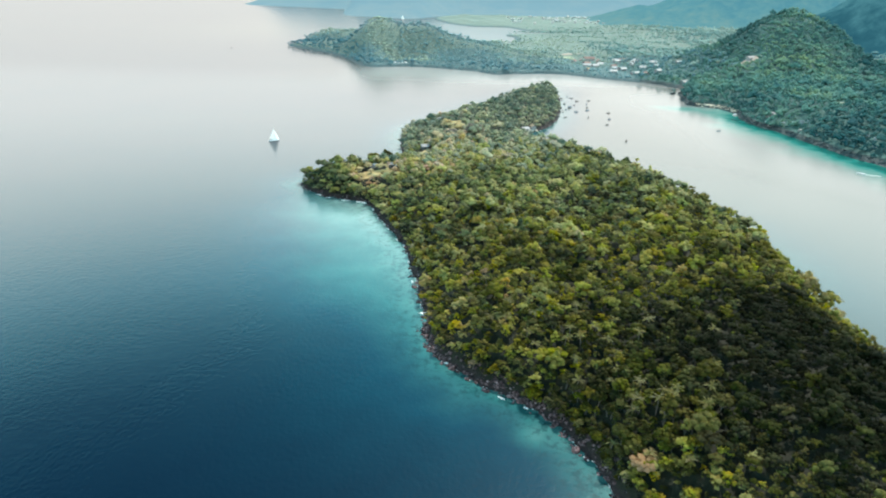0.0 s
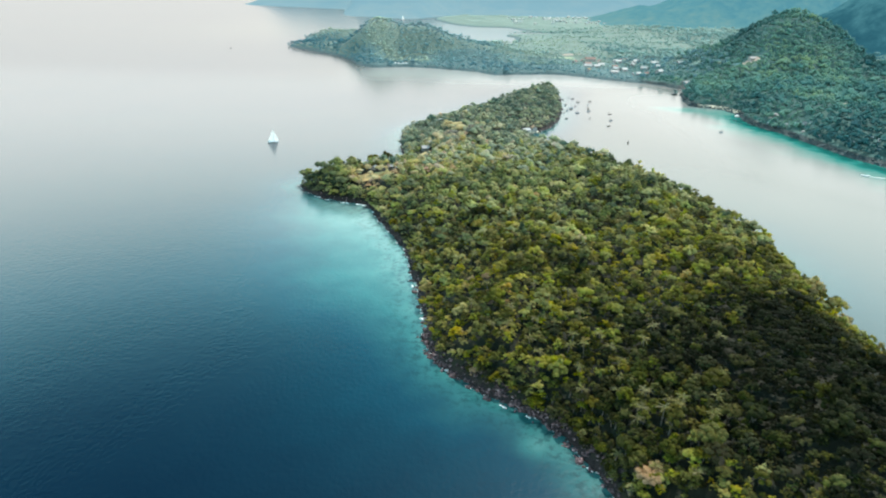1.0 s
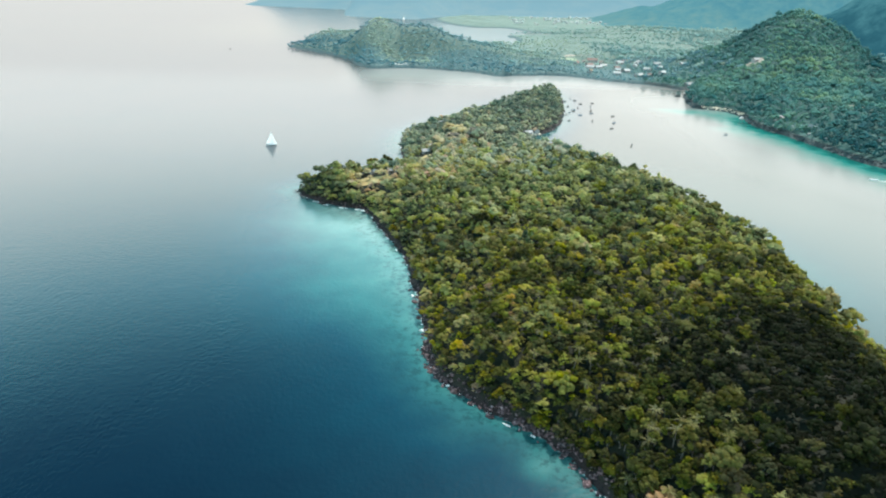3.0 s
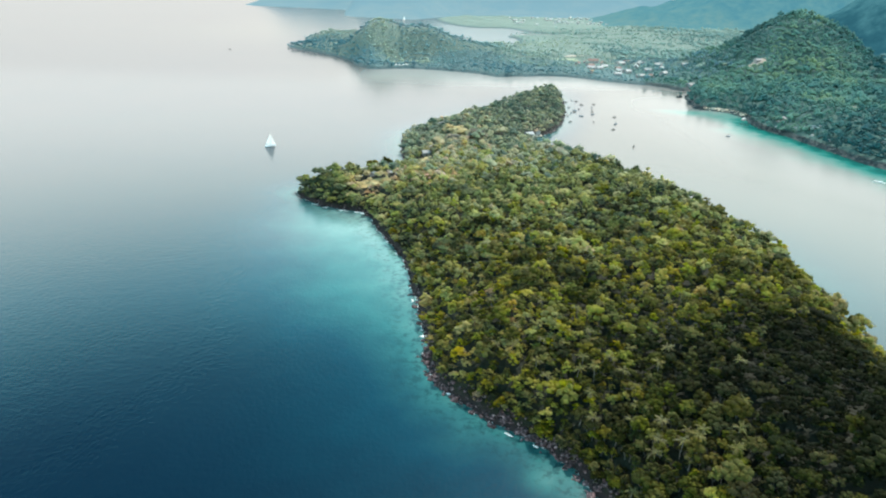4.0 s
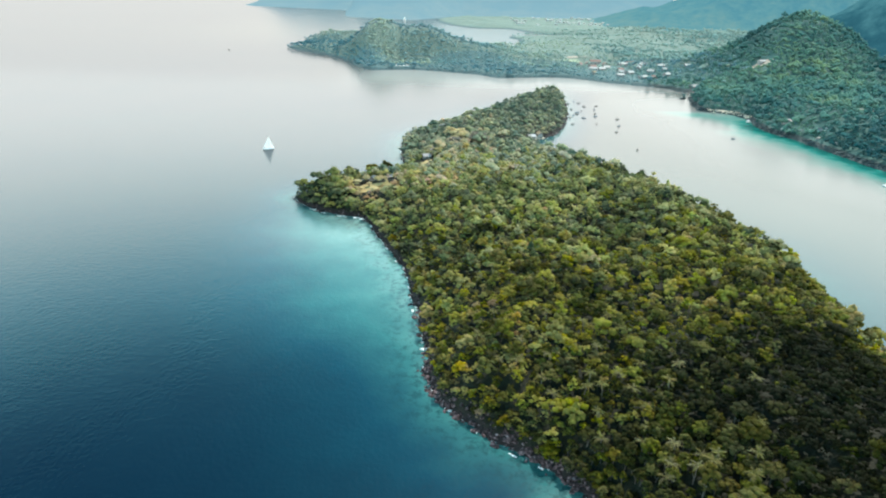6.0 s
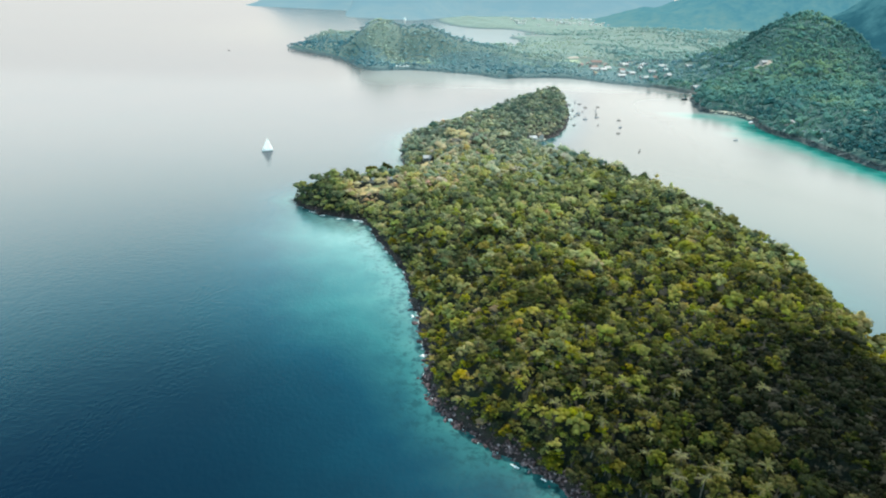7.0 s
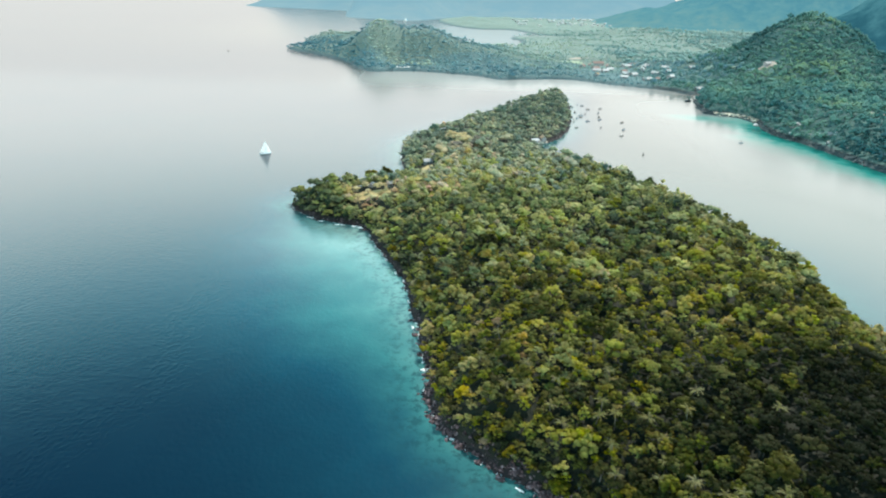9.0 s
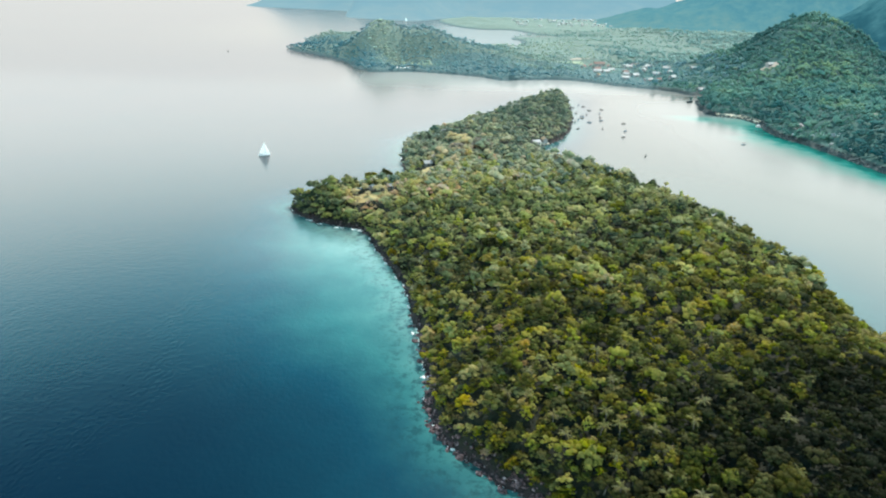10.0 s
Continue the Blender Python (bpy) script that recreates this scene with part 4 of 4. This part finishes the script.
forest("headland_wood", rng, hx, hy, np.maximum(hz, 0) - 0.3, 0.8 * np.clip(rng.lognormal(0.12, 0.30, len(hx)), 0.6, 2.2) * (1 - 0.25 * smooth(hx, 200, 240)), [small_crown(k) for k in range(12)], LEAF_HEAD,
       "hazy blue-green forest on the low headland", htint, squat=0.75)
fx, fy = scatter(rng, 150, 1100, 1290, 2150, 12.5)
fd = main_inside(fx, fy)
# the plain thins out into fields towards the inner bay
sparse = smooth(fy, 1380, 1560) * (1 - smooth(fx - 0.36 * fy, -60, 160)) * (0.55 + 0.45 * vnoise(fx, fy, 80, 41))
keep = (fd > 6) & ~((fx < 330) & (fy < 1740)) & cleared(fx, fy) & (fx < 200 + 0.74 * fy) & (rng.uniform(0, 1, len(fx)) > 0.95 * sparse)
fx, fy, fd = fx[keep], fy[keep], fd[keep]
fz = main_height(fx, fy, fd)
# tints grow paler with distance: haze put into the colour
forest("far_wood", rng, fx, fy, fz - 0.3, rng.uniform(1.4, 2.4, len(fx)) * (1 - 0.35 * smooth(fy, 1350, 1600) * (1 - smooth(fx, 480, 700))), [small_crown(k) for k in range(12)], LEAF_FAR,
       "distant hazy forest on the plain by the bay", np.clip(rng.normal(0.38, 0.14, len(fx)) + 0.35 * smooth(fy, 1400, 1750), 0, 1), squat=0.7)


# ---- palms ----
FROND = np_mesh("frond", *palm_frond(), LEAF_PALM, True)


def palm(height, seed):
    r = random.Random(seed)
    root = new("palm_tree")
    root.empty_display_size = 0.5
    tagged(root, "slender coconut palm with drooping pale green fronds", "palm tree", "palms of the near wood")
    bend = r.uniform(0.3, 1.2)
    part("trunk", np_mesh("trunk", *tube([(0, 0, -1), (bend * 0.15, 0, height * 0.4), (bend * 0.55, 0, height * 0.75), (bend, 0, height)], (0.24, 0.17, 0.14, 0.12), 6), BARK, True), root, "slim ringed grey trunk")
    for k in range(12):
        yaw = k * 2.399 + r.uniform(-0.25, 0.25)
        at = Matrix.Translation((bend, 0, height)) @ pose(0, 0, 0, 0, 0, math.degrees(yaw)) @ pose(0, 0, 0, 0, r.uniform(-38, 22), 0)
        part("frond", FROND, root, "", at @ Matrix.Scale(r.uniform(0.60, 0.85), 4))
    return root


palms = [palm(7.0, 1), palm(8.0, 2), palm(6.2, 3)]
spots = [(34, 214), (41, 207), (52, 200), (47, 221), (58, 208), (70, 196), (62, 181), (74, 168), (83, 160), (92, 170),
         (79, 205), (66, 152), (76, 146), (58, 232), (44, 240), (70, 222), (86, 216), (30, 238), (52, 186),
         (72, 178), (76, 175), (69, 173), (80, 171), (84, 176), (66, 188), (90, 163), (97, 184), (61, 214), (49, 211), (38, 225), (104, 205)]
spots += [(26, 222), (20, 230), (24, 244), (14, 240), (32, 250), (40, 254), (20, 258), (48, 262), (28, 270), (56, 246), (64, 256), (36, 282), (16, 288), (46, 290), (60, 276), (24, 300),
          (74, 240), (72, 268), (54, 304), (38, 312), (12, 318), (66, 292), (84, 252), (30, 330), (2, 336), (48, 336), (20, 352), (8, 366), 
          (60, 162), (66, 170), (54, 216), (46, 230), (68, 206)]
for k, (px, py) in enumerate(spots):
    px, py = px + random.uniform(-3, 3), py + random.uniform(-3, 3)
    d0 = isle_inside(np.array([px]), np.array([py]))
    pz = float(isle_height(np.array([px]), np.array([py]), d0)[0])
    m = pose(px, py, pz, 0, 0, random.uniform(0, 360))
    if k < 3:
        palms[k].matrix_basis = m
    else:
        copy_thing(palms[k % 3], m)


# ---- shore rocks ----
def rock_shape(seed, ball=ICO2):
    r = np.random.RandomState(seed)
    v, f = ball
    w = v.copy()
    for _ in range(9):
        n = r.normal(0, 1, 3)
        n /= np.linalg.norm(n)
        over = np.maximum(w @ n - r.uniform(0.45, 0.8), 0)
        w = w - over[:, None] * n * 0.9
    return w * np.array([r.uniform(0.9, 1.4), r.uniform(0.75, 1.1), r.uniform(0.5, 0.75)]) + r.normal(0, 0.025, w.shape), f


def shore_spots(rng, inside, poly, n, lo, hi):
    """Places strewn along an outline, within lo to hi metres of it."""
    k = rng.randint(0, len(poly), n)
    s = rng.uniform(0, 1, n)[:, None]
    p = poly[k] * (1 - s) + np.roll(poly, -1, 0)[k] * s + rng.normal(0, 4.0, (n, 2))
    d = inside(p[:, 0], p[:, 1])
    ok = (d > lo) & (d < hi)
    return p[ok, 0], p[ok, 1], d[ok]


ROCKS = [rock_shape(60 + k) for k in range(6)]
SMALL_ROCKS = [rock_shape(80 + k, ICO1) for k in range(8)]
ROCK_MESHES = [np_mesh("boulder", v, f, ROCK) for v, f in ROCKS]
bx, by, bd = shore_spots(rng, isle_inside, ISLE, 9000, -2.2, 5.5)
rx, ry = rng.uniform(-12, 62, 1900), rng.uniform(150, 262, 1900)
rd = isle_inside(rx, ry)
rocky = (rd > -3.2) & (rd < 7)
bx, by, bd = np.concatenate([bx, rx[rocky]]), np.concatenate([by, ry[rocky]]), np.concatenate([bd, rd[rocky]])
bz = isle_height(bx, by, bd)
bs = np.clip(rng.lognormal(-0.55, 0.52, len(bx)), 0.28, 2.0)
west = (by > 150) & (by < 300) & (bx < 70)
pick = np.nonzero(west)[0]
pick = pick[np.argsort(-bs[pick])][:300]
for i in pick:
    ob = new("boulder", ROCK_MESHES[int(rng.randint(0, 6))])
    ob.matrix_basis = Matrix.LocRotScale((bx[i], by[i], max(bz[i], -0.5) + 0.1 * bs[i]), Euler((rng.uniform(-0.4, 0.4), rng.uniform(-0.4, 0.4), rng.uniform(0, 6.28))), Vector((bs[i],) * 3))
    tagged(ob, "weathered purple-brown boulder on the waterline" if bd[i] < 2 else "weathered brown boulder below the trees", "boulder", "boulders of the near shore")
left = np.ones(len(bx), bool)
left[pick] = False
left &= (by < 560) | (bs > 0.6)
forest("shore_rocks", rng, bx[left], by[left], np.maximum(bz[left], -0.4), bs[left], SMALL_ROCKS, ROCK, "loose dark rocks along the island's waterline", category="rocks")
qx, qy, qd = shore_spots(rng, main_inside, MAIN, 9000, -2.0, 7)
sel = (qx > 320) & (qx < 480) & (qy > 450) & (qy < 1000)
qx, qy, qd = qx[sel], qy[sel], qd[sel]
PALE_ROCK = plain_material("pale_granite", (0.62, 0.62, 0.62), 0.85, 0.35, 0.25)
DARK_ROCK = plain_material("dark_granite", (0.035, 0.060, 0.068), 0.85, 0.6, 0.25)
forest("channel_rocks", rng, qx, qy, np.maximum(main_height(qx, qy, qd), -0.3), rng.uniform(0.6, 1.9, len(qx)), SMALL_ROCKS, DARK_ROCK, "dark rocks along the far shore of the channel", category="rocks")
PALE_MESHES = [np_mesh("boulder", v, f, PALE_ROCK) for v, f in ROCKS]
for k, (x, y) in enumerate(((367, 792), (371, 800), (380, 735), (393, 722), (399, 716), (403, 702), (407, 700), (411, 704), (402, 668), (412, 632), (417, 630), (421, 627), (424, 622), (416, 622),
                            (431, 628), (433, 618), (396, 690), (386, 748), (377, 762), (427, 606))):
    at = np.array([x + 2.0]), np.array([float(y)])
    ob = new("boulder", PALE_MESHES[k % 6])
    s = random.uniform(1.6, 3.4)
    ob.matrix_basis = pose(at[0][0], y, max(0.2, float(main_height(*at, main_inside(*at))[0])) + 0.3 * s, 0, 0, 40 * k) @ Matrix.Scale(s, 4)
    tagged(ob, "large pale granite boulder at the channel's edge", "boulder", "pale boulders of the channel")


# a rocky islet with a few bushes off the village shore
for k, (x, y, size) in enumerate(((342, 952, 4.2), (346, 954, 3.0), (339, 950, 2.4))):
    ob = new("boulder", np_mesh("boulder", *ROCKS[k], DARK_ROCK))
    ob.matrix_basis = pose(x, y, 0.4, 0, 0, 70 * k) @ Matrix.Scale(size, 4)
    tagged(ob, "dark rock of a small islet off the village", "boulder", "islet rocks")
forest("islet_bushes", rng, np.array([341.0, 344.5, 342.5]), np.array([952.0, 953.5, 949.5]), np.full(3, 0.8), np.array([0.8, 0.7, 0.6]), [far_crown(k) for k in range(3)], LEAF_RIGHT,
       "dark green bushes on a small rocky islet", np.array([0.1, 0.3, 0.2]), category="bushes")


# ---- houses ----
def box(x0, x1, y0, y1, z0, z1):
    v = np.array([(x, y, z) for z in (z0, z1) for y in (y0, y1) for x in (x0, x1)], float)
    f = np.array([(0, 2, 3, 1), (4, 5, 7, 6), (0, 1, 5, 4), (2, 6, 7, 3), (0, 4, 6, 2), (1, 3, 7, 5)])
    return v, f


def gable(long, deep, z, rise, over, thick):
    """A pitched roof of two thick slabs."""
    a, b = long / 2 + over, deep / 2 + over
    drop = rise * over / (deep / 2)
    out = []
    for sgn in (-1, 1):
        lo, hi = (sgn * b, z - drop), (0, z + rise)
        v = np.array([(x, y, zz + dz) for dz in (0, thick) for x, (y, zz) in ((-a, lo), (a, lo), (a, hi), (-a, hi))], float)
        f = np.array([(0, 3, 2, 1), (4, 5, 6, 7), (0, 1, 5, 4), (1, 2, 6, 5), (2, 3, 7, 6), (3, 0, 4, 7)])
        out.append((v, f if sgn < 0 else f[:, ::-1]))
    return joined(out)


def house(x, y, turn, long, deep, wall, roof):
    at = np.array([x]), np.array([y])
    if inside_distance(ISLE, *at)[0] > -5:
        z = float(isle_height(*at, isle_inside(*at))[0])
    else:
        z = float(main_height(*at, main_inside(*at))[0])
    z = max(z, 1.0)
    root = new("house")
    root.empty_display_size = 1.0
    words = {"tin": "white-walled house with a pale sheet-metal roof among trees", "tile": "white-walled village house with a red clay roof", "thatch": "small hut with a brown thatched roof among trees"}
    tagged(root, words[roof], "house", "village houses" if y > 1000 else "")
    root.matrix_basis = pose(x, y, z, 0, 0, turn)
    a, b = long / 2, deep / 2
    part("wall", np_mesh("wall", *joined([box(-a, a, -b, b, -1.5, wall)]), PLASTER), root)
    for side in (-a, a):
        gv = np.array([(side, -b, wall), (side, b, wall), (side, 0, wall + deep * 0.3), (side * 0.98, -b, wall), (side * 0.98, b, wall), (side * 0.98, 0, wall + deep * 0.3)], float)
        part("gable_end", np_mesh("gable_end", gv, np.array([(0, 2, 1), (3, 4, 5), (0, 1, 4), (0, 4, 3), (1, 2, 5), (1, 5, 4), (2, 0, 3), (2, 3, 5)]), PLASTER), root)
    part("roof", np_mesh("roof", *gable(long, deep, wall + 0.02, deep * 0.3, 0.7, 0.18), {"tin": TIN, "tile": TILE, "thatch": THATCH}[roof]), root, {"tin": "pale metal roof", "tile": "red clay roof", "thatch": "thatched roof"}[roof])
    part("door", np_mesh("door", *box(-0.5, 0.5, -b - 0.06, -b + 0.02, 0, 2.05), DARK_WOOD), root, "dark wooden door")
    for k in (-0.66, 0.66):
        win = part("window", np_mesh("window", *box(a * k - 0.65, a * k + 0.65, -b - 0.05, -b + 0.02, 0.9, 2.1), PAINT), root)
        part("pane", np_mesh("pane", *box(a * k - 0.5, a * k + 0.5, -b - 0.08, -b - 0.04, 1.02, 1.98), GLASS), win, "dark glass pane")


for row in HOUSES:
    house(*row)


# far town: small pale houses on the plain by the inner bay
def far_house(x, y, long, deep, tall, turn):
    at = np.array([x]), np.array([y])
    z = max(1.0, float(main_height(*at, main_inside(*at))[0]))
    root = new("house")
    tagged(root, "small pale house of the distant town", "house", "distant town houses")
    root.matrix_basis = pose(x, y, z, 0, 0, turn)
    part("wall", np_mesh("wall", *box(-long / 2, long / 2, -deep / 2, deep / 2, -2, tall), FAR_WALL), root)
    part("roof", np_mesh("roof", *gable(long, deep, tall, deep * 0.22, 0.8, 0.3), FAR_WALL), root, "pale metal roof")


for k in range(60):
    far_house(random.uniform(230, 590), random.uniform(2360, 2760), random.uniform(7, 13), random.uniform(6, 9), random.uniform(3, 5), random.uniform(0, 180))


# ---- draped patches: fields and beaches ----
def patch(name, x0, x1, y0, y1, step, test, mat, label, lift=0.25):
    gx, gy = np.meshgrid(np.arange(x0, x1, step), np.arange(y0, y1, step))
    x, y = gx.ravel(), gy.ravel()
    isle = y < 690 if x0 < 300 else np.zeros(len(x), bool)
    d = np.where(isle, isle_inside(x, y), main_inside(x, y))
    z = np.where(isle, isle_height(x, y, d), main_height(x, y, d)) + lift
    f = grid_faces(gx.shape[1], gx.shape[0])
    f = f[test(x, y, d)[f].all(1)]
    used, back = np.unique(f, return_inverse=True)
    tagged(new(name, np_mesh(name, np.stack([x, y, z], 1)[used], back.reshape(f.shape), mat, True)), label, "ground", kind="structure")


for cx, cy, a, b, turn, what in CLEARINGS:
    patch("clearing", cx - a, cx + a, cy - b, cy + b, 3.0, lambda x, y, d, cx=cx, cy=cy, a=a, b=b: np.hypot((x - cx) / a, (y - cy) / b) < 1 + 0.15 * vnoise(x, y, 9, 21),
          {"earth": EARTH, "dry": DRY, "meadow": MEADOW}[what], {"earth": "bare brown earth among trees", "dry": "tan dry grass clearing on the island slope", "meadow": "pale dry meadow by the village"}[what], 1.0 if cy > 600 else 0.3)
patch("beach", 330, 400, 800, 870, 1.5, lambda x, y, d: (d > -1.0) & (d < 7.5) & (y > 812) & (x > 343), SAND, "narrow pale sand beach below the forest", 0.4)
patch("beach", 80, 112, 630, 668, 1.5, lambda x, y, d: (d > -1.0) & (d < 5.0), SAND, "small pale sand beach in the island's cove", 0.3)


# ---- boats ----
def hull_shape(long, wide, deep, sheer=0.35):
    """A hull lofted from pointed bow to narrower stern."""
    n, m = 9, 7
    vs = []
    for k in range(n):
        s = k / (n - 1)
        half = wide / 2 * (math.sin(math.pi * min(1.0, 0.10 + 0.62 * s)) if k else 0.55)
        half = half if k < n - 1 else 0.02
        half *= 1 - 0.9 * max(0, s - 0.72) / 0.28
        top = deep * (1 + sheer * (2 * s - 0.8) ** 2)
        for j in range(m):
            a = math.pi * j / (m - 1)
            vs.append((long * (s - 0.5), -half * math.cos(a), top - (top + 0.3 * deep) * math.sin(a) ** 0.7))
    f = [(k * m + j, (k + 1) * m + j, (k + 1) * m + j + 1, k * m + j + 1) for k in range(n - 1) for j in range(m - 1)]
    f += [((k + 1) * m, k * m, k * m + m - 1, (k + 1) * m + m - 1) for k in range(n - 1)]
    return np.array(vs), np.array(f)


def moored_boat(long, hull_mat, label, cover):
    root = new("boat")
    root.empty_display_size = 0.5
    tagged(root, label, "boat", "boats moored in the channel")
    part("hull", np_mesh("hull", *hull_shape(long, long * 0.27, long * 0.10), hull_mat, True), root)
    top = long * 0.10 + 1.5
    part("canopy", np_mesh("canopy", *box(-long * 0.28, long * 0.16, -long * 0.12, long * 0.12, top, top + 0.12), cover), root, "flat sun roof")
    for px in (-0.25, 0.13):
        for py in (-0.10, 0.10):
            part("post", np_mesh("post", *tube([(px * long, py * long, 0.3), (px * long, py * long, top)], (0.05, 0.05), 5), DARK_WOOD), root)
    part("thwart", np_mesh("thwart", *box(-long * 0.1, -long * 0.04, -long * 0.11, long * 0.11, long * 0.09, long * 0.09 + 0.08), DARK_WOOD), root)
    return root


kinds = [moored_boat(4.8, DARK_WOOD, "small dark wooden boat with a flat roof, at anchor", DARK_WOOD),
         moored_boat(5.4, BLUE_PAINT, "small blue-painted boat with a flat roof, at anchor", DARK_WOOD),
         moored_boat(4.5, DARK_WOOD, "small weathered boat with a pale sun roof, at anchor", TIN)]
moor = [(159, 875), (171, 895), (175, 883), (157, 835), (161, 816), (169, 829), (178, 858), (153, 797), (159, 805), (146, 780), (163, 782), (143, 745),
        (134, 748), (188, 840), (196, 866), (183, 813), (180, 795), (172, 750), (204, 782), (196, 742), (186, 711), (188, 633), (311, 698), (346, 958), (-465, 1352)]
for k, (px, py) in enumerate(moor):
    m = pose(px, py, 0.05, 0, 0, random.uniform(-35, 35) + 60 * (k % 2))
    if k < 3:
        kinds[k].matrix_basis = m
    else:
        copy_thing(kinds[k % 3], m)


def sailing_boat(x, y, turn, size):
    root = new("sailing_boat")
    tagged(root, "white sailing boat under full sail on open water", "boat")
    root.matrix_basis = pose(x, y, 0.05, 0, 0, turn) @ Matrix.Scale(size, 4)
    part("hull", np_mesh("hull", *hull_shape(10.0, 2.9, 1.1), PAINT, True), root, "white hull")
    part("cabin", np_mesh("cabin", *box(-1.8, 1.4, -0.8, 0.8, 0.9, 1.7), PAINT), root)
    part("mast", np_mesh("mast", *tube([(0.6, 0, 0.6), (0.6, 0, 12.5)], (0.09, 0.05), 6), TIN), root)
    part("boom", np_mesh("boom", *tube([(0.6, 0, 2.0), (-2.0, 0.5, 2.05), (-4.2, 0.9, 2.1)], (0.07, 0.07, 0.06), 6), TIN), root)
    for name, foot, clew, head in (("mainsail", (0.5, 0, 1.6), (-4.6, 0.9, 1.9), (0.55, 0, 12.2)), ("jib", (4.9, 0, 1.3), (0.3, 0.9, 1.7), (0.8, 0, 11.6))):
        foot, clew, head = (np.array(p) for p in (foot, clew, head))
        vs, fs, n = [], [], 8
        for i in range(n + 1):
            for j in range(n + 1):
                u, v = i / n, j / n
                p = (foot * (1 - v) + head * v) * (1 - u) + (clew * (1 - v) + head * v) * u
                vs.append(p + np.array([0, 0.9 * math.sin(math.pi * u) * math.sin(math.pi * min(1, 0.15 + v * 0.85)) * (1 - v), 0]))
        fs = grid_faces(n + 1, n + 1)
        part(name, np_mesh(name, np.array(vs), fs, CLOTH, True), root, "white sail")


sailing_boat(-168, 583, 30, 1.0)
sailing_boat(-188, 2524, 40, 1.2)


def speedboat(x, y, turn):
    root = new("speedboat")
    tagged(root, "small white speedboat with a foaming wake", "boat")
    root.matrix_basis = pose(x, y, 0.1, 0, 0, turn)
    part("hull", np_mesh("hull", *hull_shape(7.0, 2.2, 0.8), PAINT, True), root, "white hull")
    part("windscreen", np_mesh("windscreen", *box(0.2, 0.35, -0.7, 0.7, 0.8, 1.3), GLASS), root)
    v = np.array([(-3, -0.7, 0.02), (-3, 0.7, 0.02), (-9, 1.1, 0.03), (-9, -1.1, 0.03), (-16, 0.9, 0.02), (-16, -0.9, 0.02)], float)
    part("wake", np_mesh("wake", v, np.array([(0, 3, 2, 1), (3, 5, 4, 2)]), CLOTH), root, "white foam trail")


speedboat(376, 538, 160)


# ---- broken water against the rocks ----
FOAM = plain_material("sea_foam", (0.86, 0.88, 0.88), 0.9, 0.06, 0.8)


def foam_patch(x, y, long, wide, turn, seed):
    r = np.random.RandomState(seed)
    parts = []
    for k in range(14):
        u = r.uniform(-1, 1)
        c = np.array([u * long * 0.5, r.normal(0, 0.3) * wide * (1 - 0.5 * abs(u)), 0.05])
        v, f = ICO1
        parts.append((c + v * np.array([r.uniform(0.4, 1.0) * wide * 0.6, r.uniform(0.3, 0.8) * wide * 0.5, r.uniform(0.1, 0.3)]) * r.uniform(0.8, 1.2, (len(v), 1)), f))
    ob = new("foam", np_mesh("foam", *joined(parts), FOAM, True))
    ob.matrix_basis = pose(x, y, 0, 0, 0, turn)
    tagged(ob, "white sea foam breaking on shore rocks", "foam", kind="stuff")


for k, (fx0, fy0, long, wide, turn) in enumerate(((-8, 260, 3.4, 2.0, 25), (3, 218.5, 3.0, 1.6, -35), (-16, 293, 2.6, 1.3, 100), (25, 195.5, 2.6, 1.0, -25), (-60, 417, 7.0, 2.4, 5),
                                              (-21, 330, 2.2, 1.0, 110), (-86, 424, 3.5, 1.1, -15), (-101, 437, 3.0, 1.0, -35), (-72, 418.5, 6.0, 1.2, -8), (-94, 429.5, 5.0, 1.1, -30), (-108, 445, 4.0, 1.0, -55),
                                              (-4, 231, 2.6, 0.9, 70), (12, 207, 2.4, 0.8, -40), (-11, 276, 2.6, 0.9, 85), (-29, 350, 3.0, 0.9, 110), (-44, 384, 3.4, 1.0, 115), (34, 190, 2.0, 0.8, -40), (-57, 414.5, 5.0, 2.6, -20), (-9.5, 266, 2.6, 1.2, 80), (-13, 287, 2.4, 1.0, 70), (-19.5, 318, 2.8, 1.0, 105), (-8, 246, 2.2, 1.0, 80),
                                              (8, 213, 2.2, 0.9, -35), (19, 202, 2.4, 0.9, -30), (-24, 341, 2.6, 1.0, 110), (-36, 367, 2.8, 1.0, 115), (41, 184, 2.2, 0.8, -45), (52, 164, 2.2, 0.8, -60), (-50, 402, 3.0, 1.2, 110))):
    foam_patch(fx0, fy0, long, wide, turn, 500 + k)
